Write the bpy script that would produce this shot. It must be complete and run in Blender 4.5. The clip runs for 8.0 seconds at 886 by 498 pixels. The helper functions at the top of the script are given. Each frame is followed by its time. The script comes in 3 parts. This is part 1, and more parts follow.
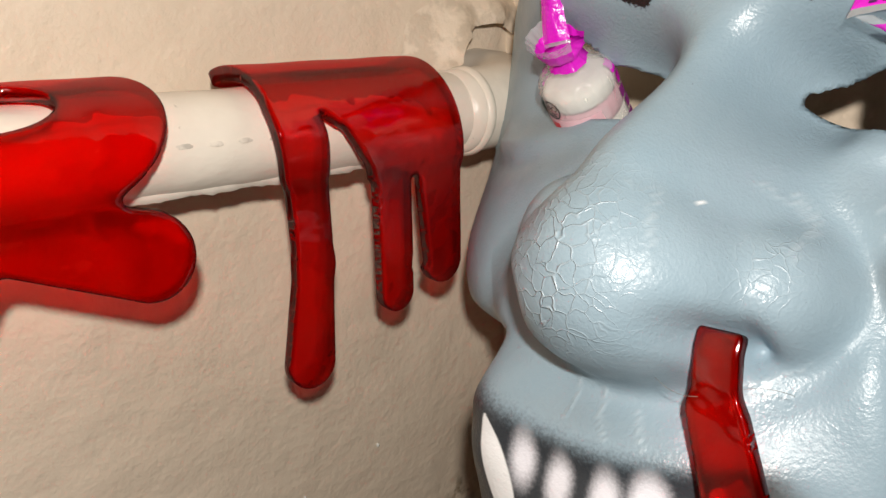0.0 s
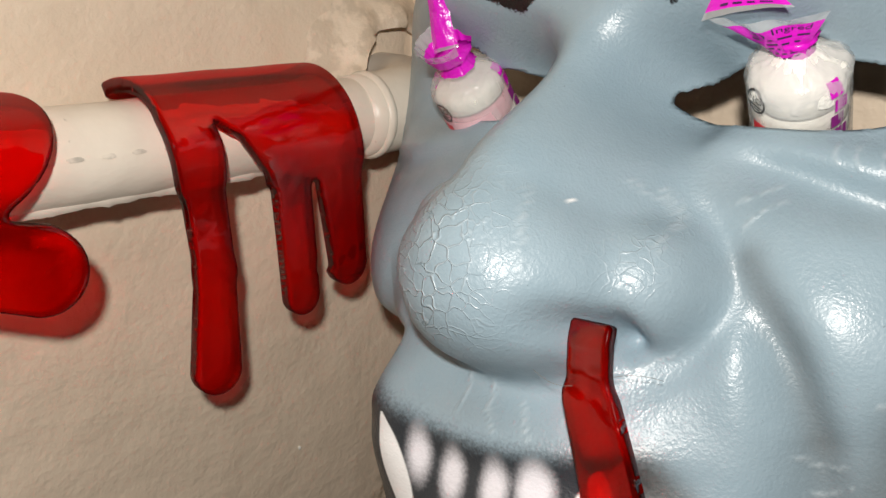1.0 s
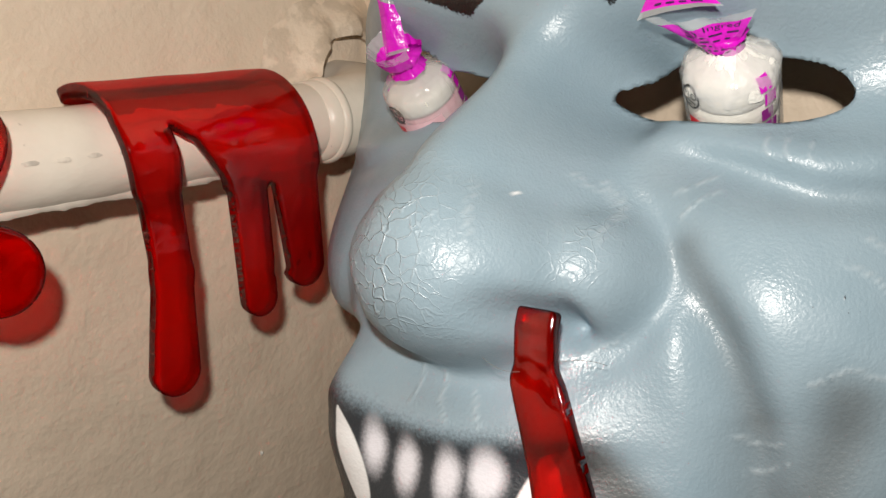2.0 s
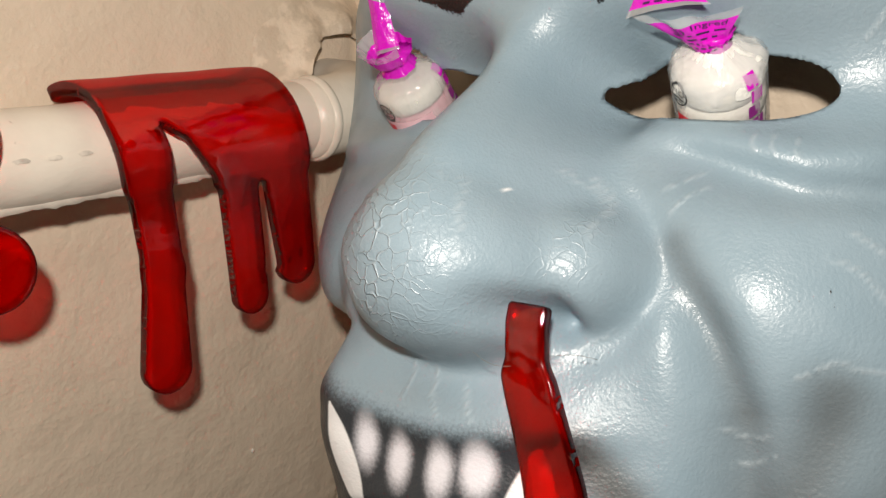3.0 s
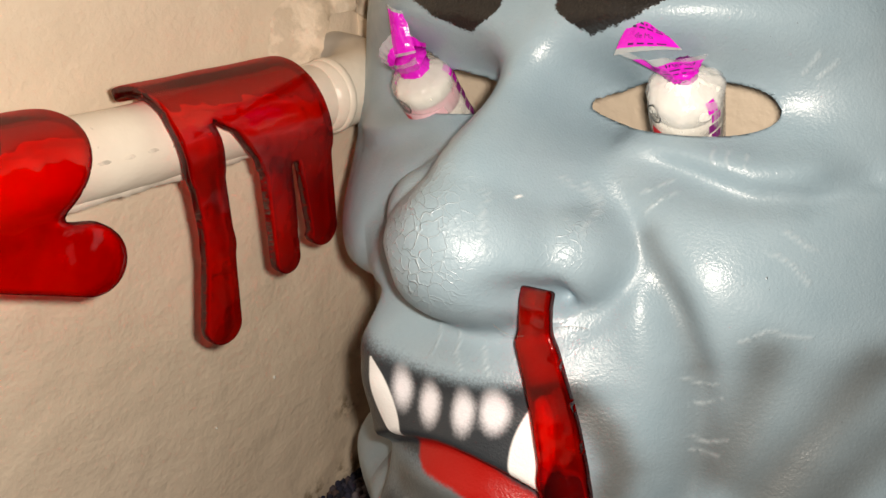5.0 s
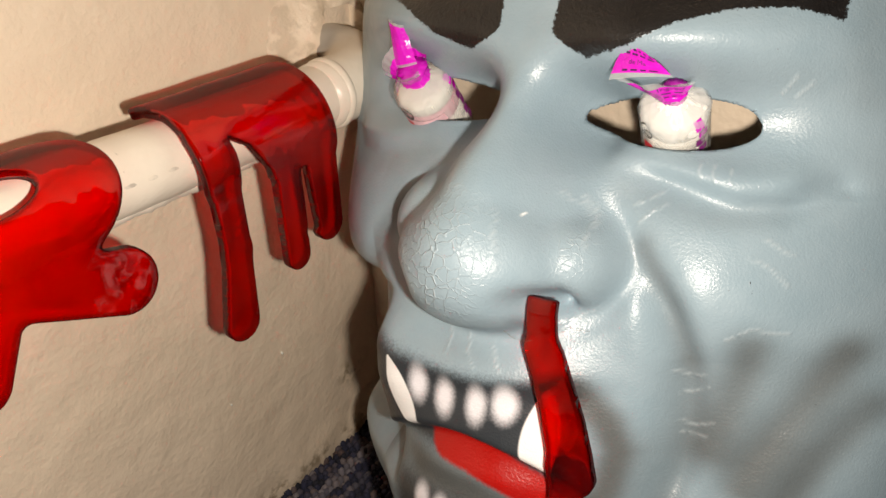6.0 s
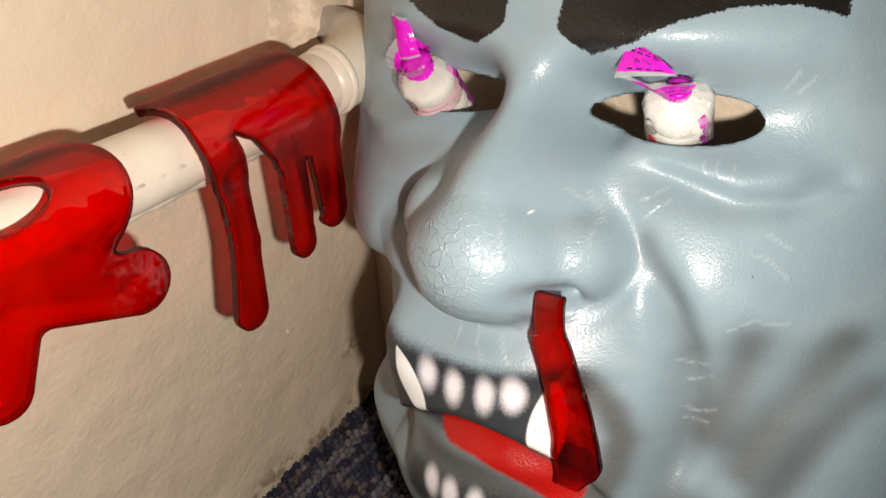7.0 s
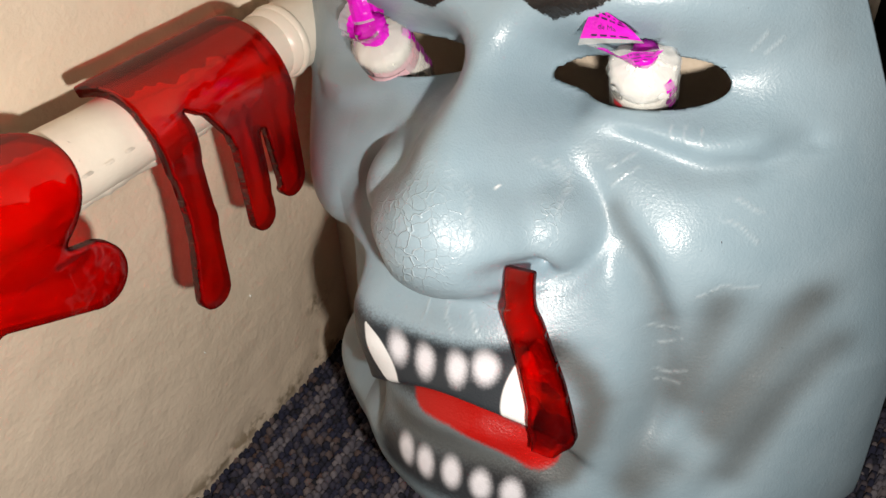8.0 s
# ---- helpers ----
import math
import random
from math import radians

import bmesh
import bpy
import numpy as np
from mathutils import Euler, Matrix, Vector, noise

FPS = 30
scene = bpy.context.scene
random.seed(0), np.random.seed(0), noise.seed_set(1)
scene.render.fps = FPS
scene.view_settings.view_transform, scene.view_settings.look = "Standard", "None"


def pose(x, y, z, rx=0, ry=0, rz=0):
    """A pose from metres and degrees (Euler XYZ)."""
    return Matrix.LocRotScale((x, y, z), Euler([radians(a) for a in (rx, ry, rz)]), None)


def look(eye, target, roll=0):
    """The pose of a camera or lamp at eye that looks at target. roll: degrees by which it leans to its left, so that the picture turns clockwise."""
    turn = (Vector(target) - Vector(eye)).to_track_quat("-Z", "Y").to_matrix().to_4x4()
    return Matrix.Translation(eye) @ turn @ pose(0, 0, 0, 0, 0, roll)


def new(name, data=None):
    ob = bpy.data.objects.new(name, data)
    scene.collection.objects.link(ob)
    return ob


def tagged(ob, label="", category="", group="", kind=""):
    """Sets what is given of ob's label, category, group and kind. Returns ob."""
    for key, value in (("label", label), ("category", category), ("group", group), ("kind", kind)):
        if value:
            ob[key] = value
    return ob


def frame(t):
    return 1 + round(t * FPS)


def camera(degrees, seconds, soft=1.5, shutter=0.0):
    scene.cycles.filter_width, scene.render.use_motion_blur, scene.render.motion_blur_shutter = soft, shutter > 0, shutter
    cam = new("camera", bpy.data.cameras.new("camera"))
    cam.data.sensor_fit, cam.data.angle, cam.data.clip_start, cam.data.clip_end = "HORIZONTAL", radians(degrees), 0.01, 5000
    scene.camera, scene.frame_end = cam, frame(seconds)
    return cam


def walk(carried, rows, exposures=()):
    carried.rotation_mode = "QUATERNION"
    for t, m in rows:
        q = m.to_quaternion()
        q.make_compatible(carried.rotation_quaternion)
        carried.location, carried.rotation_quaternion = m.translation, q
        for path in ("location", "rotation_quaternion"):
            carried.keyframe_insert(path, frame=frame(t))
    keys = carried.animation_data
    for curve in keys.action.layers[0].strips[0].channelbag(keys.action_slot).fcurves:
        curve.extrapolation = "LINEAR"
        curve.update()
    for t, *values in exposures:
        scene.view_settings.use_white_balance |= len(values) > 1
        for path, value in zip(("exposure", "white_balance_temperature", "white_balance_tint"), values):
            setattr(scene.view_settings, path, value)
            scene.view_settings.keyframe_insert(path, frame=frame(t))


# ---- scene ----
cam = camera(53.6, 8.0)
PATH = [
    (0, (0.064, 0.061, 0.233), (1.284, 1.471, -0.492), -1.0),
    (0.5, (0.067, 0.056, 0.232), (1.338, 1.434, -0.465), -1.4),
    (1, (0.069, 0.051, 0.235), (1.378, 1.375, -0.496), -1.7),
    (1.5, (0.069, 0.047, 0.231), (1.437, 1.331, -0.461), -1.5),
    (2, (0.067, 0.045, 0.233), (1.437, 1.323, -0.468), -1.8),
    (3.5, (0.064, 0.044, 0.233), (1.459, 1.287, -0.481), -1.6),
    (4, (0.056, 0.039, 0.239), (1.448, 1.257, -0.523), -1.3),
    (4.5, (0.046, 0.036, 0.252), (1.426, 1.211, -0.591), -1.0),
    (5.8, (0.026, 0.041, 0.291), (1.378, 1.065, -0.771), -1.7),
    (6, (0.027, 0.042, 0.295), (1.368, 1.052, -0.792), -1.9),
    (6.5, (0.028, 0.045, 0.305), (1.337, 1.029, -0.844), -2.4),
    (7, (0.028, 0.047, 0.307), (1.323, 1.007, -0.877), -2.5),
    (7.5, (0.034, 0.052, 0.31), (1.301, 0.934, -0.962), -2.8),
    (8, (0.037, 0.056, 0.315), (1.289, 0.872, -1.014), -3.0),
]
EXPOSURE = [(0.0, 0.0, 6500, 10), (1.0, -0.15, 6500, 10), (2.0, -0.18, 6550, 10), (3.5, -0.12, 6850, 11), (4.5, -0.02, 7100, 12), (6.0, 0.06, 7150, 12), (7.0, 0.08, 6900, 11), (8.0, 0.10, 6600, 10)]
walk(cam, [(t, look(eye, target, roll)) for t, eye, target, roll in PATH], EXPOSURE)

# ---- light: the torch that is held beside the lens ----
torch_data = bpy.data.lights.new("torch", "POINT")
torch_data.energy, torch_data.shadow_soft_size = 2.25, 0.004
torch_data.color = (1.0, 0.94, 0.87)
torch = new("torch", torch_data)
torch.location = (0.052, 0.039, 0.267)
world = bpy.data.worlds.new("world")
world.use_nodes = True
world.node_tree.nodes["Background"].inputs[0].default_value = (0.9, 0.95, 1.0, 1)
world.node_tree.nodes["Background"].inputs[1].default_value = 0.02
scene.world = world


# ---- materials ----
def material(name, base=(0.5, 0.5, 0.5), rough=0.5, metal=0.0):
    mat = bpy.data.materials.new(name)
    mat.use_nodes = True
    n = mat.node_tree.nodes["Principled BSDF"]
    n.inputs["Base Color"].default_value = (*base, 1)
    n.inputs["Roughness"].default_value = rough
    n.inputs["Metallic"].default_value = metal
    return mat, mat.node_tree, n


def node(tree, kind, **values):
    n = tree.nodes.new(kind)
    for key, value in values.items():
        setattr(n, key, value)
    return n


def noise_of(tree, scale, detail=4.0, rough=0.55, coord="Object"):
    co = tree.nodes.new("ShaderNodeTexCoord")
    n = tree.nodes.new("ShaderNodeTexNoise")
    n.inputs["Scale"].default_value = scale
    n.inputs["Detail"].default_value = detail
    n.inputs["Roughness"].default_value = rough
    tree.links.new(co.outputs[coord], n.inputs["Vector"])
    return n.outputs["Fac"]


def ramp_of(tree, value, lo, hi, a=0.0, b=1.0):
    n = node(tree, "ShaderNodeMapRange", interpolation_type="SMOOTHSTEP")
    for k, x in zip(("From Min", "From Max", "To Min", "To Max"), (lo, hi, a, b)):
        n.inputs[k].default_value = x
    tree.links.new(value, n.inputs["Value"])
    return n.outputs["Result"]


def math_of(tree, op, a, b):
    n = node(tree, "ShaderNodeMath", operation=op)
    for k, x in enumerate((a, b)):
        if isinstance(x, (int, float)):
            n.inputs[k].default_value = x
        else:
            tree.links.new(x, n.inputs[k])
    return n.outputs[0]


def mix_of(tree, fac, a, b):
    n = node(tree, "ShaderNodeMix", data_type="RGBA")
    for k, x in ((0, fac), (6, a), (7, b)):
        if isinstance(x, (int, float)):
            n.inputs[k].default_value = x
        elif isinstance(x, tuple):
            n.inputs[k].default_value = (*x, 1)
        else:
            tree.links.new(x, n.inputs[k])
    return n.outputs[2]


def bump_of(tree, height, strength, distance, before=None):
    n = tree.nodes.new("ShaderNodeBump")
    n.inputs["Strength"].default_value = strength
    n.inputs["Distance"].default_value = distance
    tree.links.new(height, n.inputs["Height"])
    if before is not None:
        tree.links.new(before, n.inputs["Normal"])
    return n.outputs["Normal"]


def attribute(tree, name):
    n = tree.nodes.new("ShaderNodeAttribute")
    n.attribute_name = name
    return n.outputs["Fac"]


def painted_wall():
    mat, tree, n = material("cream_wall_paint", rough=0.55)
    blotch = noise_of(tree, 9, 5)
    fine = noise_of(tree, 70, 6)
    base = mix_of(tree, ramp_of(tree, blotch, 0.3, 0.7), (0.74, 0.615, 0.475), (0.82, 0.69, 0.545))
    base = mix_of(tree, ramp_of(tree, fine, 0.55, 0.85, 0, 0.35), base, (0.55, 0.46, 0.35))
    # scuffed, yellowed strip with brown marks
    stain = attribute(tree, "stain")
    base = mix_of(tree, math_of(tree, "MULTIPLY", stain, ramp_of(tree, noise_of(tree, 160, 4), 0.42, 0.58)), base, (0.20, 0.14, 0.07))
    chip = attribute(tree, "chip")
    base = mix_of(tree, chip, base, (0.85, 0.83, 0.78))
    tree.links.new(base, n.inputs["Base Color"])
    b = bump_of(tree, noise_of(tree, 75, 4), 0.5, 0.002)
    b = bump_of(tree, noise_of(tree, 420, 4), 0.6, 0.0006, b)
    tree.links.new(b, n.inputs["Normal"])
    tree.links.new(ramp_of(tree, fine, 0.3, 0.7, 0.42, 0.62), n.inputs["Roughness"])
    return mat


def pipe_paint():
    mat, tree, n = material("pipe_gloss_paint", rough=0.35)
    base = mix_of(tree, ramp_of(tree, noise_of(tree, 40, 5), 0.35, 0.7), (0.74, 0.66, 0.56), (0.82, 0.745, 0.64))
    base = mix_of(tree, ramp_of(tree, noise_of(tree, 260, 3), 0.70, 0.76, 0, 0.5), base, (0.30, 0.25, 0.19))
    tree.links.new(base, n.inputs["Base Color"])
    b = bump_of(tree, noise_of(tree, 130, 4), 0.3, 0.0012)
    tree.links.new(b, n.inputs["Normal"])
    tree.links.new(ramp_of(tree, noise_of(tree, 90, 3), 0.3, 0.7, 0.28, 0.45), n.inputs["Roughness"])
    return mat


def red_acrylic():
    mat, tree, n = material("red_acrylic")
    tree.nodes.remove(n)
    n = node(tree, "ShaderNodeBsdfRefraction")
    n.inputs["Color"].default_value = (0.95, 0.015, 0.004, 1)
    n.inputs["Roughness"].default_value = 0.02
    n.inputs["IOR"].default_value = 1.42
    wob = bump_of(tree, noise_of(tree, 70, 2), 0.24, 0.004)
    tree.links.new(wob, n.inputs["Normal"])
    # darkening that refraction gives the cut edges is put into the tint
    rim = ramp_of(tree, attribute(tree, "rim"), 0.0, 0.18)
    clear = node(tree, "ShaderNodeBsdfTransparent")
    tree.links.new(mix_of(tree, rim, (0.22, 0.004, 0.003), (0.97, 0.022, 0.007)), clear.inputs["Color"])
    body = node(tree, "ShaderNodeBsdfDiffuse")
    tree.links.new(mix_of(tree, rim, (0.25, 0.004, 0.002), (0.98, 0.018, 0.004)), body.inputs["Color"])
    gloss = node(tree, "ShaderNodeBsdfGlossy")
    gloss.inputs["Roughness"].default_value = 0.04
    gloss.inputs["Color"].default_value = (1, 1, 1, 1)
    tree.links.new(wob, gloss.inputs["Normal"])
    # patchy diffuse red stands in for glints inside the clear sheet; some bent light
    inner = node(tree, "ShaderNodeMixShader")
    tree.links.new(ramp_of(tree, noise_of(tree, 55, 3), 0.44, 0.68, 0.01, 0.14), inner.inputs[0])
    tree.links.new(clear.outputs[0], inner.inputs[1])
    tree.links.new(body.outputs[0], inner.inputs[2])
    bent = node(tree, "ShaderNodeMixShader")
    bent.inputs[0].default_value = 0.36
    tree.links.new(inner.outputs[0], bent.inputs[1])
    tree.links.new(n.outputs[0], bent.inputs[2])
    facing = node(tree, "ShaderNodeLayerWeight")
    facing.inputs[0].default_value = 0.5
    edge = math_of(tree, "ADD", 0.045, math_of(tree, "MULTIPLY", 0.16, math_of(tree, "POWER", facing.outputs["Facing"], 5.0)))
    shine = node(tree, "ShaderNodeMixShader")
    tree.links.new(edge, shine.inputs[0])
    tree.links.new(bent.outputs[0], shine.inputs[1])
    tree.links.new(gloss.outputs[0], shine.inputs[2])
    tree.links.new(shine.outputs[0], tree.nodes["Material Output"].inputs[0])
    return mat


def mask_vinyl():
    mat, tree, n = material("painted_vinyl", rough=0.36)
    n.inputs["Specular IOR Level"].default_value = 0.55
    mottle = noise_of(tree, 45, 4)
    skin = mix_of(tree, ramp_of(tree, mottle, 0.3, 0.7), (0.245, 0.338, 0.398), (0.280, 0.372, 0.432))
    specks = ramp_of(tree, noise_of(tree, 900, 2), 0.76, 0.80, 0, 0.5)
    skin = mix_of(tree, specks, skin, (0.12, 0.12, 0.12))
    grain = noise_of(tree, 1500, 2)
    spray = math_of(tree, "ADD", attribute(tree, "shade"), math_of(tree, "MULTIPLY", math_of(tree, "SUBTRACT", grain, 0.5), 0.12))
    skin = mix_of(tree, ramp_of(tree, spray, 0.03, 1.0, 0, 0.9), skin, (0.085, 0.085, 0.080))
    dark = math_of(tree, "ADD", attribute(tree, "mouth"), math_of(tree, "MULTIPLY", math_of(tree, "SUBTRACT", grain, 0.5), 0.5))
    skin = mix_of(tree, ramp_of(tree, dark, 0.1, 0.95, 0, 0.93), skin, (0.016, 0.015, 0.018))
    lips = math_of(tree, "ADD", attribute(tree, "lip"), math_of(tree, "MULTIPLY", math_of(tree, "SUBTRACT", grain, 0.5), 1.2))
    skin = mix_of(tree, ramp_of(tree, lips, -0.9, 0.9), skin, (0.40, 0.006, 0.004))
    tooth = math_of(tree, "ADD", attribute(tree, "tooth"), math_of(tree, "MULTIPLY", math_of(tree, "SUBTRACT", grain, 0.5), 1.0))
    skin = mix_of(tree, ramp_of(tree, tooth, -1.7, 1.5), skin, (0.76, 0.75, 0.80))
    fang = attribute(tree, "fang")
    skin = mix_of(tree, ramp_of(tree, fang, -0.25, 0.45), skin, (0.88, 0.88, 0.88))
    ragged = noise_of(tree, 1100, 3)
    brow = math_of(tree, "ADD", attribute(tree, "brow"), math_of(tree, "MULTIPLY", math_of(tree, "SUBTRACT", ragged, 0.5), 2.2))
    brow = ramp_of(tree, brow, -0.25, 0.3)
    skin = mix_of(tree, brow, skin, (0.010, 0.009, 0.009))
    # fine leathery grain, crazing on the nose, a few long creases
    co = tree.nodes.new("ShaderNodeTexCoord")
    warp = node(tree, "ShaderNodeTexNoise")
    warp.inputs["Scale"].default_value = 130
    tree.links.new(co.outputs["Object"], warp.inputs["Vector"])
    add = node(tree, "ShaderNodeVectorMath", operation="MULTIPLY_ADD")
    tree.links.new(warp.outputs["Color"], add.inputs[0])
    add.inputs[1].default_value = (0.009, 0.009, 0.009)
    tree.links.new(co.outputs["Object"], add.inputs[2])
    cells = node(tree, "ShaderNodeTexVoronoi", feature="DISTANCE_TO_EDGE")
    cells.inputs["Scale"].default_value = 340
    tree.links.new(add.outputs[0], cells.inputs["Vector"])
    crack = ramp_of(tree, cells.outputs["Distance"], 0.0, 0.07, 1, 0)
    where = math_of(tree, "MULTIPLY", attribute(tree, "crazed"), ramp_of(tree, noise_of(tree, 170, 2), 0.30, 0.48))
    crack = math_of(tree, "MULTIPLY", crack, where)
    # paler colour along the crazing and the creases
    pale = math_of(tree, "MAXIMUM", crack, attribute(tree, "crease"))
    skin = mix_of(tree, math_of(tree, "MULTIPLY", math_of(tree, "MULTIPLY", pale, ramp_of(tree, noise_of(tree, 420, 2), 0.30, 0.5)), 0.42), skin, (0.56, 0.63, 0.67))
    tree.links.new(skin, n.inputs["Base Color"])
    b = bump_of(tree, grain, 0.22, 0.0006)
    b = bump_of(tree, noise_of(tree, 500, 3), 0.12, 0.0007, b)
    b = bump_of(tree, crack, 0.6, 0.0005, b)
    b = bump_of(tree, attribute(tree, "crease"), 0.3, 0.0006, b)
    b = bump_of(tree, math_of(tree, "MULTIPLY", brow, noise_of(tree, 900, 2)), 0.3, 0.0008, b)
    tree.links.new(b, n.inputs["Normal"])
    tree.links.new(ramp_of(tree, noise_of(tree, 160, 4), 0.3, 0.7, 0.29, 0.44), n.inputs["Roughness"])
    return mat


def carpet_yarn():
    mat, tree, n = material("carpet_yarn", rough=0.95)
    geo = tree.nodes.new("ShaderNodeNewGeometry")
    r = node(tree, "ShaderNodeValToRGB")
    tree.links.new(geo.outputs["Random Per Island"], r.inputs[0])
    e = r.color_ramp.elements
    e[0].position, e[0].color = 0.0, (0.012, 0.012, 0.018, 1)
    e[1].position, e[1].color = 1.0, (0.16, 0.14, 0.15, 1)
    for x, c in ((0.35, (0.018, 0.020, 0.045)), (0.6, (0.030, 0.030, 0.055)), (0.78, (0.07, 0.06, 0.075)), (0.9, (0.075, 0.045, 0.040))):
        q = e.new(x)
        q.color = (*c, 1)
    stripe = attribute(tree, "stripe")
    tree.links.new(mix_of(tree, stripe, r.outputs[0], (0.20, 0.18, 0.20)), n.inputs["Base Color"])
    return mat


def plain(name, base, rough=0.5, scale=60, vary=0.12, bump=0.15, **more):
    mat, tree, n = material(name, base, rough)
    dark = tuple(x * (1 - vary) for x in base)
    light = tuple(min(1, x * (1 + vary)) for x in base)
    tree.links.new(mix_of(tree, ramp_of(tree, noise_of(tree, scale, 4), 0.3, 0.7), dark, light), n.inputs["Base Color"])
    tree.links.new(bump_of(tree, noise_of(tree, scale * 6, 3), bump, 0.001), n.inputs["Normal"])
    for key, value in more.items():
        n.inputs[key.replace("_", " ")].default_value = value
    return mat


def film_wrap(name, tint, opacity, rough=0.12):
    """Thin cellophane: mostly see-through, glossy."""
    mat, tree, n = material(name, tint, rough)
    tree.links.new(bump_of(tree, noise_of(tree, 240, 3), 0.5, 0.0012), n.inputs["Normal"])
    clear = node(tree, "ShaderNodeBsdfTransparent")
    clear.inputs["Color"].default_value = tuple(0.6 + 0.4 * x for x in tint) + (1,)
    whole = node(tree, "ShaderNodeMixShader")
    whole.inputs[0].default_value = opacity
    tree.links.new(clear.outputs[0], whole.inputs[1])
    tree.links.new(n.outputs[0], whole.inputs[2])
    tree.links.new(whole.outputs[0], tree.nodes["Material Output"].inputs[0])
    return mat


WALL, PIPE, RED, VINYL, YARN = painted_wall(), pipe_paint(), red_acrylic(), mask_vinyl(), carpet_yarn()
CEILING = plain("white_ceiling_paint", (0.7, 0.69, 0.66), 0.8)
BACKING = plain("carpet_backing", (0.015, 0.015, 0.02), 0.95, 300, 0.3)
TABLET = plain("white_sugar_tablet", (0.82, 0.80, 0.72), 0.6, 200, 0.05, 0.3)
PINK = plain("pink_sugar_tablet", (0.72, 0.36, 0.42), 0.6, 200, 0.08, 0.3)
MAGENTA = film_wrap("magenta_printed_film", (0.70, 0.010, 0.56), 0.93, 0.25)
CLEAR = film_wrap("clear_cellophane", (0.85, 0.85, 0.85), 0.30)
INK = plain("dark_violet_ink", (0.045, 0.010, 0.07), 0.5, 200, 0.1, 0.0)
BLACK_INK = plain("black_ink", (0.03, 0.03, 0.03), 0.5, 200, 0.1, 0.0)
PURPLE = plain("purple_ink", (0.30, 0.03, 0.26), 0.4, 200, 0.1, 0.0)
FOIL = plain("white_printed_film", (0.80, 0.79, 0.74), 0.25, 120, 0.06, 0.5)
PINKINK = plain("pale_pink_ink", (0.78, 0.50, 0.55), 0.35, 200, 0.05, 0.0)
REDINK = plain("red_ink", (0.72, 0.04, 0.06), 0.35, 200, 0.05, 0.0)
SCUFF = plain("worn_grey_paint", (0.62, 0.56, 0.48), 0.6, 400, 0.25, 0.1)
HAIR = plain("brown_hair", (0.20, 0.17, 0.14), 0.4, 200, 0.1, 0.0)


# ---- mesh helpers ----
def mesh_object(name, verts, faces, mat, parent=None, smooth=True, label="", floats=None):
    me = bpy.data.meshes.new(name)
    me.from_pydata([tuple(map(float, p)) for p in verts], [], [tuple(map(int, f)) for f in faces])
    for key, values in (floats or {}).items():
        me.attributes.new(key, "FLOAT", "POINT").data.foreach_set("value", np.asarray(values, dtype=np.float32))
    me.materials.append(mat)
    me.polygons.foreach_set("use_smooth", [smooth] * len(me.polygons))
    me.update()
    ob = new(name, me)
    if parent is not None:
        ob.parent = parent
    if label:
        ob["label"] = label
    return ob


def part(name, bm, mat, parent=None, label="", smooth=False):
    me = bpy.data.meshes.new(name)
    bm.to_mesh(me)
    bm.free()
    me.materials.append(mat)
    me.polygons.foreach_set("use_smooth", [smooth] * len(me.polygons))
    ob = new(name, me)
    if parent is not None:
        ob.parent = parent
    if label:
        ob["label"] = label
    return ob


def box(lo, hi, bevel=0.0):
    bm = bmesh.new()
    bmesh.ops.create_cube(bm, size=1)
    for p in bm.verts:
        p.co = Vector([(a + b) / 2 + (b - a) * c for a, b, c in zip(lo, hi, p.co)])
    if bevel:
        bmesh.ops.bevel(bm, geom=bm.edges[:], offset=bevel, segments=2, affect="EDGES")
    return bm


def grid_faces(rows, cols, keep=None, flip=False):
    i, j = np.meshgrid(np.arange(rows - 1), np.arange(cols - 1), indexing="ij")
    a = i * cols + j
    f = np.stack([a, a + 1, a + cols + 1, a + cols], -1).reshape(-1, 4)
    if keep is not None:
        f = f[keep.reshape(-1)]
    return f[:, ::-1] if flip else f


def sweep(points, radii, sides=24, seed=0, rough=0.0):
    """A tube round a line of points; rough: uneven paint, in metres."""
    pts = [Vector(p) for p in points]
    verts, up = [], Vector((0, 0, 1))
    for k, p in enumerate(pts):
        d = (pts[min(k + 1, len(pts) - 1)] - pts[max(k - 1, 0)]).normalized()
        side = d.cross(up)
        side = side.normalized() if side.length > 1e-4 else Vector((1, 0, 0))
        top = side.cross(d).normalized()
        for q in range(sides):
            a = 2 * math.pi * q / sides
            way = side * math.cos(a) + top * math.sin(a)
            r = radii[k] + rough * noise.noise((p + way * radii[k]) * 110 + Vector((seed, 0, 0)))
            verts.append(p + way * r)
    faces = []
    for k in range(len(pts) - 1):
        for q in range(sides):
            faces.append((k * sides + q, k * sides + (q + 1) % sides, (k + 1) * sides + (q + 1) % sides, (k + 1) * sides + q))
    faces.append(tuple(range(sides))[::-1])
    faces.append(tuple(range((len(pts) - 1) * sides, len(pts) * sides)))
    return verts, faces


# ---- the corner of the room ----
WALL_Y, RETURN_X = 0.260, 0.264


